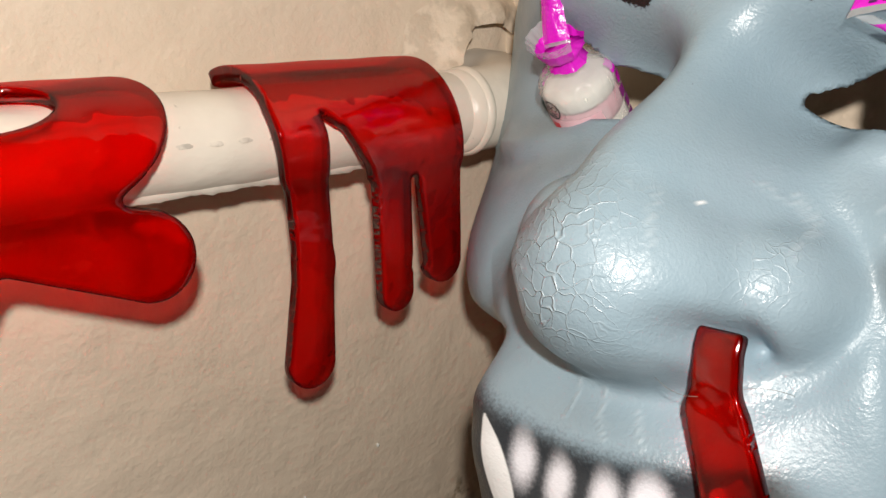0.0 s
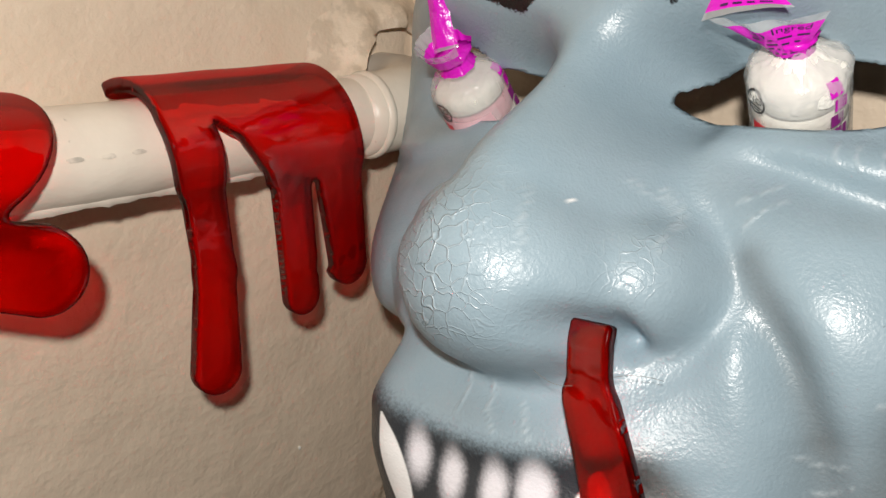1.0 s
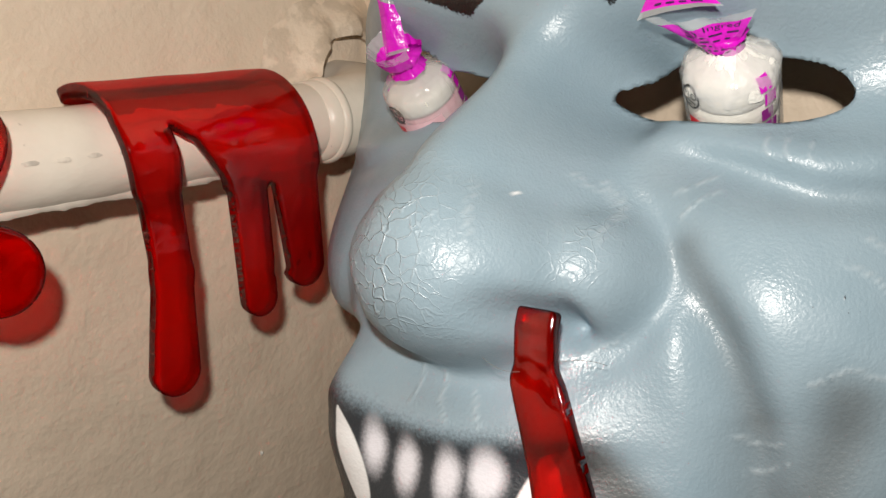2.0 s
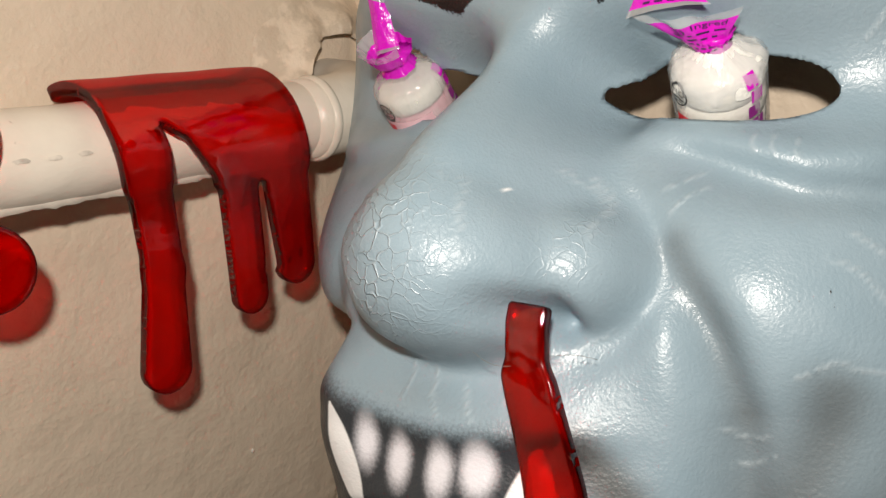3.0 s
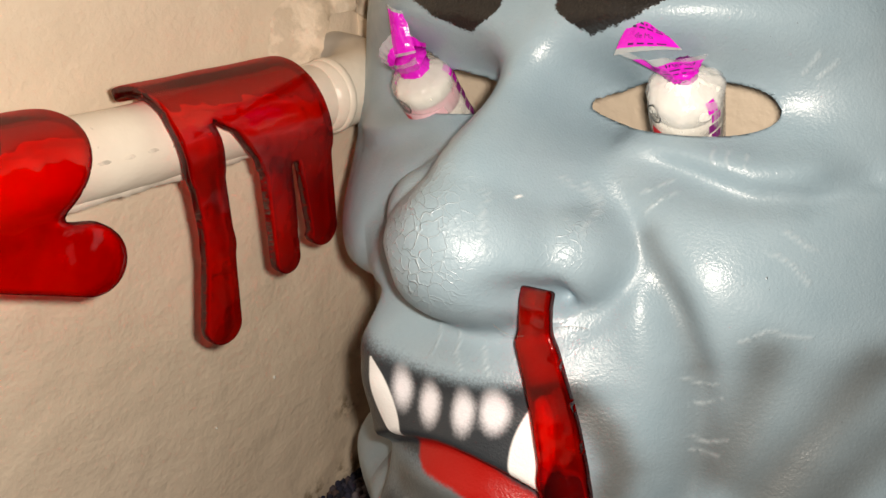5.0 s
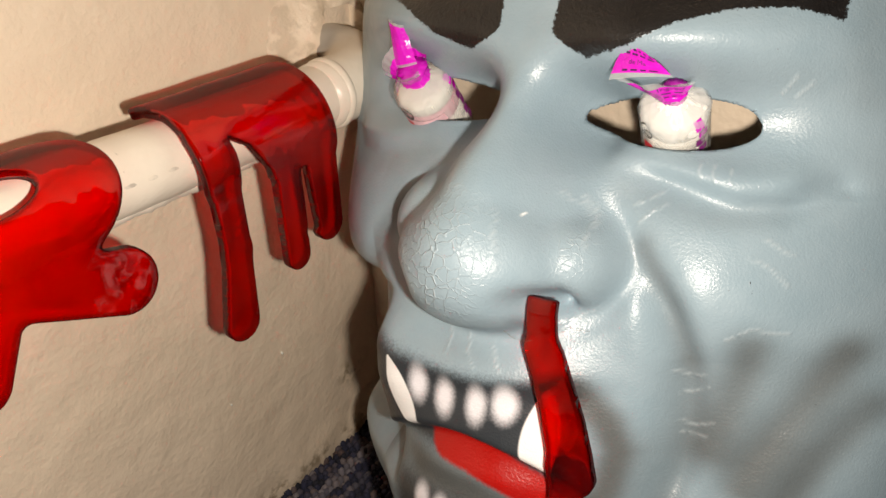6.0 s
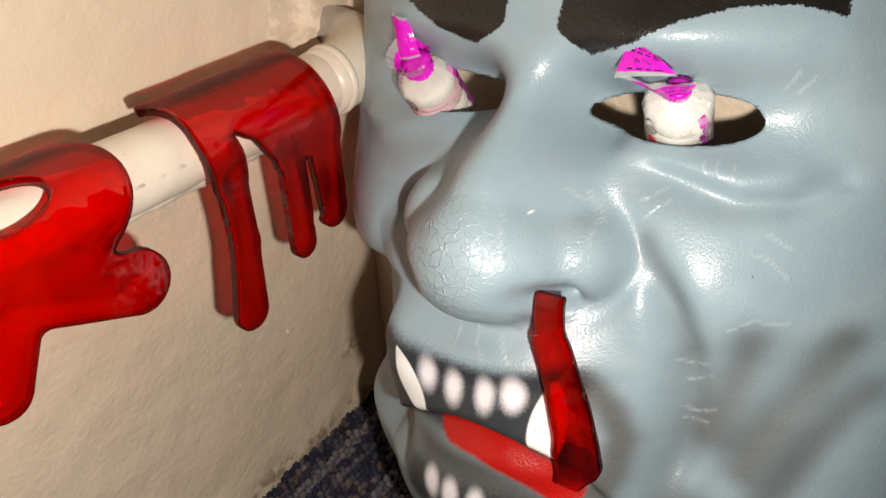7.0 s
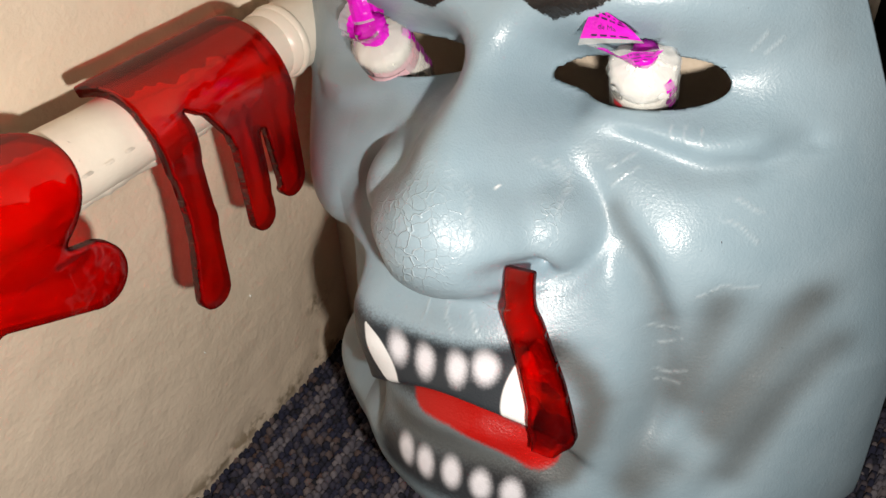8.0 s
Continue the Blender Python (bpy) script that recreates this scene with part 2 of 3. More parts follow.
def near_wall():
    """The wall behind the pipe: uneven plaster by the pipe, plain beyond."""
    xs = np.concatenate([np.linspace(-1.6, -0.15, 8), np.linspace(-0.14, RETURN_X, 180)])
    zs = np.concatenate([np.linspace(-0.02, 0.40, 170), np.linspace(0.45, 2.4, 10)])
    X, Z = np.meshgrid(xs, zs)
    Y = np.zeros_like(X)
    for i in range(X.shape[0]):
        for j in range(X.shape[1]):
            p = Vector((X[i, j], 0, Z[i, j]))
            Y[i, j] = 0.0011 * noise.noise(p * 22) + 0.0004 * noise.noise(p * 85)
            # thick, broken paint just over the floor
            Y[i, j] -= 0.0022 * math.exp(-((Z[i, j] - 0.004) / 0.012) ** 2) * (0.6 + noise.noise(p * 60 + Vector((7, 0, 0))))
    Y = np.where(X > RETURN_X - 0.004, 0, Y)
    stain = 0.9 * np.exp(-((X - 0.244) / 0.007) ** 2 - ((Z - 0.034) / 0.006) ** 2) + 0.75 * np.exp(-((Z - 0.003) / 0.005) ** 2)
    chip = np.zeros_like(X)
    verts = np.stack([X, WALL_Y + Y, Z], -1).reshape(-1, 3)
    n = len(verts)
    back = [(-1.6, WALL_Y + 0.1, -0.02), (RETURN_X + 0.1, WALL_Y + 0.1, -0.02), (RETURN_X + 0.1, WALL_Y + 0.1, 2.4), (-1.6, WALL_Y + 0.1, 2.4)]
    faces = [tuple(f) for f in grid_faces(len(zs), len(xs))] + [(n + 1, n, n + 3, n + 2)]
    ob = mesh_object("wall_north", list(verts) + back, faces, WALL, floats={
        "stain": list(stain.reshape(-1)) + [0] * 4, "chip": list(chip.reshape(-1)) + [0] * 4})
    return tagged(ob, "cream painted plaster wall with scuffs and stains near the carpet", "wall", kind="structure")


near_wall()
tagged(part("wall_east", box((RETURN_X, 0.078, -0.02), (RETURN_X + 0.1, WALL_Y + 0.1, 2.4), 0.003), WALL), "cream painted short return wall behind the mask", "wall", kind="structure")
tagged(part("wall_far", box((1.6, -2.0, -0.02), (1.7, WALL_Y + 0.1, 2.4)), WALL), "plain cream wall across the dark room", "wall", kind="structure")
tagged(part("wall_alcove", box((RETURN_X + 0.1, WALL_Y, -0.02), (1.6, WALL_Y + 0.1, 2.4)), WALL), "plain cream wall past the return", "wall", kind="structure")
tagged(part("wall_south", box((-1.6, -2.1, -0.02), (1.7, -2.0, 2.4)), WALL), "plain cream wall behind the camera", "wall", kind="structure")
tagged(part("wall_west", box((-1.7, -2.1, -0.02), (-1.6, WALL_Y + 0.1, 2.4)), WALL), "plain cream wall along the pipe's far end", "wall", kind="structure")
tagged(part("ceiling", box((-1.7, -2.1, 2.4), (1.7, WALL_Y + 0.1, 2.5)), CEILING), "plain white painted ceiling", "ceiling", kind="structure")
tagged(part("floor", box((-1.7, -2.1, -0.06), (1.7, WALL_Y + 0.1, -0.006)), BACKING), "dark blue and grey carpeted floor", "floor", kind="structure")


def carpet_pile():
    """Looped yarn in rows along the wall, close to the mask and the pipe."""
    rng = np.random.default_rng(5)
    verts, faces, stripes = [], [], []
    across, along = 0.0026, 0.0030
    for r in range(int(0.30 / across)):
        y = WALL_Y - 0.0015 - r * across
        tone = 0.85 if (r % 11) in (4, 5) else (0.4 if (r % 11) in (8,) else 0.0)
        for c in range(int(0.42 / along)):
            x = -0.08 + (c + 0.5 * (r % 2)) * along + rng.normal(0, 0.0004)
            yy = y + rng.normal(0, 0.0004)
            h = -0.0005 + rng.normal(0, 0.0006)
            w, d = 0.0017 * rng.uniform(0.8, 1.15), 0.0015 * rng.uniform(0.8, 1.15)
            k = len(verts)
            for (fx, fy, fz) in ((-1, -1, 0), (1, -1, 0), (1, 1, 0), (-1, 1, 0)):
                verts.append((x + fx * w, yy + fy * d, -0.0062))
            for (fx, fy, fz) in ((-0.75, -0.75, 0), (0.75, -0.75, 0), (0.75, 0.75, 0), (-0.75, 0.75, 0)):
                verts.append((x + fx * w, yy + fy * d, h - 0.0012))
            verts.append((x + rng.normal(0, 0.0003), yy, h))
            for q in range(4):
                faces.append((k + q, k + (q + 1) % 4, k + 4 + (q + 1) % 4, k + 4 + q))
                faces.append((k + 4 + q, k + 4 + (q + 1) % 4, k + 8))
            stripes += [tone * rng.uniform(0.2, 1.0)] * 9
    ob = mesh_object("carpet", verts, faces, YARN, floats={"stripe": stripes})
    return tagged(ob, "dark navy and grey looped pile carpet with faint stripes", "carpet", kind="stuff")


carpet_pile()

# ---- pipe ----
PIPE_Y, PIPE_R = 0.2345, 0.0108


def pipe_z(x):
    return 0.1872 - 0.072 * (x - 0.145)


def heating_pipe():
    root = tagged(new("heating_pipe"), "cream painted metal heating pipe running along the wall", "pipe")
    pts = [(x, PIPE_Y, pipe_z(x)) for x in np.linspace(-1.55, -0.12, 6)] + [(x, PIPE_Y, pipe_z(x)) for x in np.linspace(-0.1, 0.226, 110)]
    v, f = sweep(pts, [PIPE_R] * len(pts), 32, 1, 0.00035)
    mesh_object("pipe_run", v, f, PIPE, root)
    # elbow into the wall
    bend, pts, rad = 0.022, [(0.216, PIPE_Y, pipe_z(0.216)), (0.222, PIPE_Y, pipe_z(0.222))], [PIPE_R + 0.0002, PIPE_R + 0.0006]
    for k in range(15):
        a = math.pi / 2 * k / 14
        pts.append((0.228 + bend * math.sin(a), PIPE_Y + bend * (1 - math.cos(a)), pipe_z(0.225)))
        rad.append(PIPE_R + 0.0007)
    pts.append((0.228 + bend, WALL_Y + 0.012, pipe_z(0.225)))
    rad.append(PIPE_R + 0.0007)
    v, f = sweep(pts, rad, 32, 3, 0.0005)
    mesh_object("elbow", v, f, PIPE, root)
    ring = [(x, PIPE_Y, pipe_z(x)) for x in (0.2205, 0.2210, 0.2216, 0.2224, 0.2230, 0.2236)]
    v, f = sweep(ring, [PIPE_R + d for d in (0.0006, 0.0010, 0.0013, 0.0013, 0.0010, 0.0006)], 32, 4, 0.0003)
    mesh_object("collar", v, f, PIPE, root, label="raised collar of the elbow under thick paint")
    # plaster packed round the hole in the wall
    verts, faces = [], []
    for i in range(9):
        for q in range(36):
            a, g = 2 * math.pi * q / 36, i / 8
            r = 0.012 + 0.016 * g
            p = Vector((0.250 + r * math.cos(a) * 1.1, 0, 0.189 + r * math.sin(a)))
            out = 0.011 * (1 - g) ** 1.3 * (0.8 + 0.9 * noise.noise(p * 95)) + 0.002 * noise.noise(p * 260) * (1 - g) - 0.001 * g
            verts.append((p.x, WALL_Y - out, p.z))
    for i in range(8):
        for q in range(36):
            faces.append((i * 36 + q, i * 36 + (q + 1) % 36, (i + 1) * 36 + (q + 1) % 36, (i + 1) * 36 + q))
    mesh_object("plaster_collar", verts, faces, WALL, root, label="rough filler packed round the pipe", floats={
        "stain": [0.25] * len(verts), "chip": [0.0] * len(verts)})
    # runs of paint hanging along the underside
    verts, faces = [], []
    cols = 260
    for c in range(cols):
        x = -0.1 + 0.31 * c / (cols - 1)
        drop = 0.0011 + 0.0010 * noise.noise(Vector((x * 140, 3, 0))) + 0.0006 * noise.noise(Vector((x * 420, 9, 0)))
        a = math.radians(-62)
        for k, (da, dr) in enumerate(((-13, -0.0006), (-3, drop * 0.7), (2, drop), (9, -0.0006))):
            b = a + math.radians(da)
            verts.append((x, PIPE_Y - (PIPE_R + dr) * math.cos(b), pipe_z(x) + (PIPE_R + dr) * math.sin(b)))
        if c:
            for k in range(3):
                faces.append(((c - 1) * 4 + k, c * 4 + k, c * 4 + k + 1, (c - 1) * 4 + k + 1))
    mesh_object("paint_run", verts, faces, PIPE, root, label="hardened ridge of dripped paint")
    # worn grey scuffs in a row along the front
    for k, x in enumerate((0.1305, 0.1370, 0.1440, 0.1505, 0.158)):
        a0, size = radians(8 + 5 * noise.noise(Vector((k * 3.1, 0, 0)))), 0.0011 + 0.0006 * noise.noise(Vector((k * 1.7, 5, 0)))
        verts, n = [(x, PIPE_Y - (PIPE_R + 0.0004) * math.cos(a0), pipe_z(x) + (PIPE_R + 0.0004) * math.sin(a0))], 14
        for q in range(n):
            t = 2 * math.pi * q / n
            w = 1 + 0.35 * noise.noise(Vector((math.cos(t) * 1.5 + k * 7, math.sin(t) * 1.5, 0)))
            xx, b = x + size * 1.6 * w * math.cos(t), a0 + size * 0.55 * w * math.sin(t) / PIPE_R
            verts.append((xx, PIPE_Y - (PIPE_R + 0.00035) * math.cos(b), pipe_z(xx) + (PIPE_R + 0.00035) * math.sin(b)))
        mesh_object("scuff", verts, [(0, 1 + q, 1 + (q + 1) % n) for q in range(n)], SCUFF, root, label="worn grey scuff in the paint")
    return root


heating_pipe()


def paint_flake(x, z, size, seed):
    """A lifted flake of white paint on the wall."""
    bm = bmesh.new()
    bmesh.ops.create_icosphere(bm, subdivisions=2, radius=1)
    for p in bm.verts:
        q = p.co.copy()
        k = 1 + 0.5 * noise.noise(q * 1.7 + Vector((seed, 0, 0)))
        p.co = Vector((x + q.x * k * size * 0.7, WALL_Y + q.y * 0.0007, z + q.z * k * size))
    return tagged(part("paint_flake", bm, FOIL, smooth=True), "small raised flake of white paint on the wall", "paint flake", group="flakes on the wall")


for x, z, size, seed in ((0.2065, 0.070, 0.0008, 1), (0.178, 0.064, 0.0005, 5)):
    paint_flake(x, z, size, seed)


# ---- mask ----
MASK_LEAN, MASK_ROLL = radians(20), radians(7)
FACE_W = Vector((-math.cos(MASK_LEAN), 0, math.sin(MASK_LEAN)))
_up = Vector((math.sin(MASK_LEAN), 0, math.cos(MASK_LEAN)))
FACE_U = Vector((0, -1, 0)) * math.cos(MASK_ROLL) + _up * math.sin(MASK_ROLL)
FACE_V = _up * math.cos(MASK_ROLL) - Vector((0, -1, 0)) * math.sin(MASK_ROLL)
FACE = Matrix(((FACE_U.x, FACE_V.x, FACE_W.x, 0.200), (FACE_U.y, FACE_V.y, FACE_W.y, 0.147), (FACE_U.z, FACE_V.z, FACE_W.z, 0.200), (0, 0, 0, 1)))


# relief of the mask, in millimetres, over its own plane
def bump(a, v, ca, cv, sa, sv, power=2.0):
    return np.exp(-np.abs((a - ca) / sa) ** power - np.abs((v - cv) / sv) ** power)


def step(x, lo, hi):
    q = np.clip((x - lo) / (hi - lo), 0, 1)
    return q * q * (3 - 2 * q)


def along(a, v, line):
    """Distance to a line of points."""
    best = np.full(np.shape(a), 1e6)
    for (x0, y0), (x1, y1) in zip(line, line[1:]):
        q = np.clip(((a - x0) * (x1 - x0) + (v - y0) * (y1 - y0)) / ((x1 - x0) ** 2 + (y1 - y0) ** 2), 0, 1)
        best = np.minimum(best, np.hypot(a - x0 - q * (x1 - x0), v - y0 - q * (y1 - y0)))
    return best


def smooth_max(a, b, k):
    q = np.clip(0.5 + 0.5 * (a - b) / k, 0, 1)
    return b * (1 - q) + a * q + k * q * (1 - q)


RIDGE_V = np.array([-48, -42, -34, -26, -18, -9, 0, 9, 17, 26.0])
RIDGE_H = np.array([0, 10, 25, 30, 28.8, 24, 16.5, 8, 2, 0.0])


def ridge_height(v):
    total = 0
    for k in range(-4, 5):
        total = total + np.interp(v + k * 1.1, RIDGE_V, RIDGE_H)
    return total / 9


def dome(u, v, cu, cv, ru, rv, floor, rise):
    """A ball-like swelling; falls away steeply past its rim."""
    d = np.hypot((u - cu) / ru, (v - cv) / rv)
    return floor + rise * np.sqrt(np.clip(1 - d * d, 0, 1)) - 45 * np.clip(d - 0.97, 0, None)


def half_width(v, u=0.0):
    near = 97 - 0.0006 * np.clip(5 - v, 0, None) ** 2
    far = np.interp(v, [-150, -120, -70, -20, 20, 60], [88, 103, 106, 101, 96, 90])
    wide = np.where(u > 0, far, near) - 0.0008 * np.clip(v - 40, 0, None) ** 2
    return wide * np.clip(1 - (np.clip(-112 - v, 0, None) / np.where(u > 0, 70, 54)) ** 2, 0.02, 1) ** 0.3


def relief(u, v):
    """Forward height of the face's features over the rounded shell."""
    a = np.sqrt((u + 1.5) ** 2 + 1.0)
    m = np.sqrt((u + 3.5) ** 2 + 1.0)
    h = -0.004 * np.clip(v - 30, 0, None) ** 2 - 0.011 * np.clip(-105 - v, 0, None) ** 2 - 3
    # brow ridges, sockets, bags
    h = h + 8 * bump(a, v - 0.10 * (a - 30), 38, 23, 28, 9)
    h = h - 17 * bump(a, v, 16, 4, 10, 10) - 11 * bump(a, v, 38, 6, 22, 11)
    bag = 0.45 + 0.55 * step(u, -10, 10)
    h = h + 3.0 * bag * np.exp(-(along(a, v, ((26, -4), (41, -5), (54, -7.5), (64, -6.5))) / 4.2) ** 2)
    h = h - 3.2 * bag * np.exp(-(along(a, v, ((24, -6), (40, -10), (53, -14), (64, -13), (73, -7))) / 3.4) ** 2) * step(a, 22, 36)
    # cheeks and jowls
    h = h + 9.5 * bump(a, v, 54, -34, 24, 20) + 3 * bump(a, v, 76, -76, 18, 34) * step(u, -10, 10)
    h = h - 4.5 * step(-u, 34, 54) * step(-v, 38, 64) - 14 * step(-u, 31, 38) * step(v, -112, -100) * step(-v, 46, 56)
    # muzzle
    h = h + 18 * bump(m, v, 0, -78, 38, 34, 2.6) + 10.5 * bump(u, v, -29.5, -64, 13, 17) + 2.0 * bump(m, v, -6, -60, 22, 6)
    # fold from the nose wing down past the mouth
    c = np.interp(v, [-110, -80, -68, -52, -41, -26, -20], [42, 46.5, 47, 46.5, 42.5, 35, 32])
    side = 0.35 + 0.65 * step(u, -10, 10)
    fold = step(-v, 22, 40) * step(v, -112, -84) * side
    h = h - 5.5 * fold * np.exp(-((a - c - 2) / 5.0) ** 2) + 0.5 * fold * np.exp(-((a - c + 6) / 4.5) ** 2)
    # furrows of the hollow cheek
    for k, (x0, y0, x1, y1, deep) in enumerate(((60, -52, 52, -84, 1.6), (76, -52, 54, -98, 2.0), (84, -66, 66, -106, 1.7))):
        q = np.clip(((a - x0) * (x1 - x0) + (v - y0) * (y1 - y0)) / ((x1 - x0) ** 2 + (y1 - y0) ** 2), 0, 1)
        d2 = (a - x0 - q * (x1 - x0)) ** 2 + (v - y0 - q * (y1 - y0)) ** 2
        h = h - deep * side * np.exp(-d2 / 26.0)
    # nose
    wide = np.interp(v, [-36, -18, 4, 20], [17, 16.5, 12, 14])
    h = h + ridge_height(v) * np.exp(-(a / wide) ** 2.6)
    far = step(-u, 0, 12)
    wing = dome(a, v, 20.5, -31.0 + 4 * far, 12.0, 11.5 + 1.5 * far, 1.5, 13.5 + far)
    h = smooth_max(h, wing, 6.0)
    h = smooth_max(h, dome(u, v, -2.0, -32.5, 21.5, 17.5, 11.0, 21.0), 10.0)
    h = h - 1.4 * np.exp(-((np.hypot((a - 18), (v + 31) * 0.95) - 16.0) / 3.0) ** 2) * step(a, 16, 32)
    h = h - 15 * bump(a, v, 19.0, -39.5, 4.4, 3.2)
    # lips, teeth and mouth
    lip = -64 + 0.0035 * m * m
    inside = step(44 - m, 0, 18)
    h = h - 2.0 * inside * step(lip - v, -2, 4) * step(v, -98, -90)
    h = h - 8.0 * inside * step(-79.5 - 0.011 * m * m - v, 0, 2.5) * step(v, -108, -94)
    h = h + 3.5 * bump(m, v, 4, -93, 26, 5) - 2.0 * bump(m, v, 0, -106, 30, 6) + 8 * bump(m, v, 0, -125, 28, 17)
    return h


def depth_of(u):
    return np.where(u > 0, 85.0, 72.0)


def edge_of(v):
    """How far out the shell reaches before it is cut."""
    return np.where(v > 0, np.clip(87 - 0.36 * v, 60, None), 87 - 0.9 * v)


def eye_gap(u, v):
    """Positive inside the cut-out eye holes."""
    a = np.abs(u + 1.5)
    p, q = (a - 33.6) / 21.4, (v - 4.6 - 0.03 * (a - 35)) / (6.3 - 0.05 * (35 - a))
    hole = 1 - np.abs(p) ** 2.2 - q * q
    # pushed wider where the sweets are wedged in
    wedged = np.maximum(1 - np.hypot((u - 34.8) / 6.5, (v - 8.0) / 6.6), 1 - np.hypot((u + 39.5) / 6.5, (v - 8.0) / 6.6))
    return np.maximum(hole, wedged)


def blot(a, v, line, wide):
    return np.exp(-(along(a, v, line) / wide) ** 2)


def oval(u, v, cu, cv, ru, rv):
    return (1 - np.hypot((u - cu) / ru, (v - cv) / rv)) * min(ru, rv)


def mask_paint(u, v):
    a, m = np.abs(u + 1.5), u + 3.5
    am = np.abs(m)
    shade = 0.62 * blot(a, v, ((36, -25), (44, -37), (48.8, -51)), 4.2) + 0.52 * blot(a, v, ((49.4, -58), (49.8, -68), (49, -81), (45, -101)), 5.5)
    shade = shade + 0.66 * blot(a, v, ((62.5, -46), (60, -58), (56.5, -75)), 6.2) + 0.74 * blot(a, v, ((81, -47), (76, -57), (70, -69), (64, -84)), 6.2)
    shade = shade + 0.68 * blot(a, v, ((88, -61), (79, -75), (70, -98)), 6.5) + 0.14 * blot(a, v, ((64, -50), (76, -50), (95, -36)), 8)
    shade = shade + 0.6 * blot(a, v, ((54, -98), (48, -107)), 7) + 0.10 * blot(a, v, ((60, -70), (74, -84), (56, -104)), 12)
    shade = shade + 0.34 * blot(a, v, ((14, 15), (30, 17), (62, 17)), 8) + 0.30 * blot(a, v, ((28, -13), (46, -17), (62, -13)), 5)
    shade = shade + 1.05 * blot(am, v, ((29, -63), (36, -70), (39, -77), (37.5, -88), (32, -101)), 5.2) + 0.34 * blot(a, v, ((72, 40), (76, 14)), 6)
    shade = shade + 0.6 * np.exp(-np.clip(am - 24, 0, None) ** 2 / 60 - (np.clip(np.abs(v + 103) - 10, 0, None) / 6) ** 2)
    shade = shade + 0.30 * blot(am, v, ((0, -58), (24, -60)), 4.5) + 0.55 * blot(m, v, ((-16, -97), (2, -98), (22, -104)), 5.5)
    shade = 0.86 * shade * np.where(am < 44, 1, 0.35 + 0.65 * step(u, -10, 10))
    lipline = -63.2 + 0.0070 * m * m
    mouth = step(lipline - v, -5.0, 4.0) * step(v, -94, -85) * np.exp(-(np.clip(am - 23, 0, None) / 7) ** 2)
    mouth = np.maximum(mouth, 0.88 * np.exp(-(np.clip(am - 22, 0, None) / 8) ** 2 - (np.clip(np.abs(v + 110) - 3, 0, None) / 7.0) ** 2))
    mouth = np.maximum(mouth, 0.5 * blot(m, v, ((-30, -84), (-16, -89), (6, -88)), 4))
    lip = 5.3 + 0.5 * np.cos(m / 5.0) - along(m, v, ((-7.5, -86), (2, -86.5), (10, -89.5), (17, -92.5), (24.5, -96)))
    tooth = np.full(np.shape(u), -9.0)
    for c, low, r in ((-12.1, -68.6, 2.3), (-4.1, -70.6, 2.4), (5.3, -70.2, 2.5), (12.9, -68.4, 3.1)):
        tooth = np.maximum(tooth, oval(m, v, c, low, r, 4.5))
    for c, low in ((-14.7, -107.1), (-7.2, -107.8), (1.8, -107.6), (10.9, -108.9), (19.5, -109.9)):
        tooth = np.maximum(tooth, oval(m, v, c, low, 2.7, 4.3))
    fang = np.full(np.shape(u), -9.0)
    for c, tip, tilt, wide in ((-18.0, -83.0, -6.5, 3.6), (22.0, -87.5, 1.5, 4.6)):
        g = np.clip((v - tip) / (-62 - tip), 0, 1)
        fang = np.maximum(fang, np.where((v > tip) & (v < -62), wide * np.where(g < 0.4, np.sqrt(np.clip(1 - ((g - 0.4) / 0.4) ** 2, 0, 1)), np.cos(math.pi / 2 * np.clip((g - 0.4) / 0.6, 0, 1)) ** 0.8) - np.abs(m - c - tilt * (g - 0.5)), -2))
    low = np.interp(a, [6, 10, 16.5, 27, 37, 48, 59, 68.5], [25, 22, 18.4, 22, 27.6, 31.6, 33, 31])
    brow = np.minimum(np.minimum(v - low, low + 22 - v), np.minimum(a - 7.5 - 0.01 * (v - 26) ** 2, 68.5 - a))
    fang = np.maximum(fang, 0.5 - np.hypot(u - 11.5, v + 18.5))
    for cu, cv in ((71.8, -77.1), (-2.9, -55.6), (38.4, -26.8), (75, -60.2), (55, -100)):
        brow = np.maximum(brow, 4 * (0.32 - np.hypot(u - cu, v - cv)))
    brow = np.maximum(brow, 4 * (0.12 - along(u, v, ((58.9, -29.0), (59.4, -30.7), (60.0, -32.3)))))
    crazed = np.clip(1.4 * bump(u, v, -7, -31, 11, 13) + 0.35 * bump(a, v, 24, -26, 4, 8) * (u > 0), 0, 1)
    crease = np.zeros(np.shape(u))
    for line in (((7, -17.5), (8.6, -21), (10.7, -25.4), (11.2, -30.4)), ((15, -13.6), (20, -16), (23, -20), (25, -25)), ((19, -14), (22, -16.5), (24, -21)),
                 ((32, -19.5), (34.5, -16.5), (37.8, -14.6)), ((31, -15), (36, -11.5)), ((46, -61.5), (49, -60.3), (52.3, -58.6)), ((46.2, -68.9), (50, -69.6), (54.3, -68.4)),
                 ((44.3, -55.4), (48, -56.4), (51, -55.3)), ((47, -72), (53, -72.6)), ((43, -4), (44, -7.5)), ((46, -4), (47.4, -8)), ((50, -4.5), (51, -8)),
                 ((14, -48), (21, -45), (27, -41)), ((-3.4, -52), (-2.6, -57), (0.4, -60)), ((3.5, -54), (5, -57), (7.1, -60)), ((-9, -52), (-8.5, -59)), ((10, -51), (12, -56)),
                 ((58, -24), (63, -26.5), (66, -30)), ((60, -20), (66, -23)), ((56, -44), (61, -41), (68, -42)), ((57, 14), (60, 18)), ((60, 13), (63, 17))):
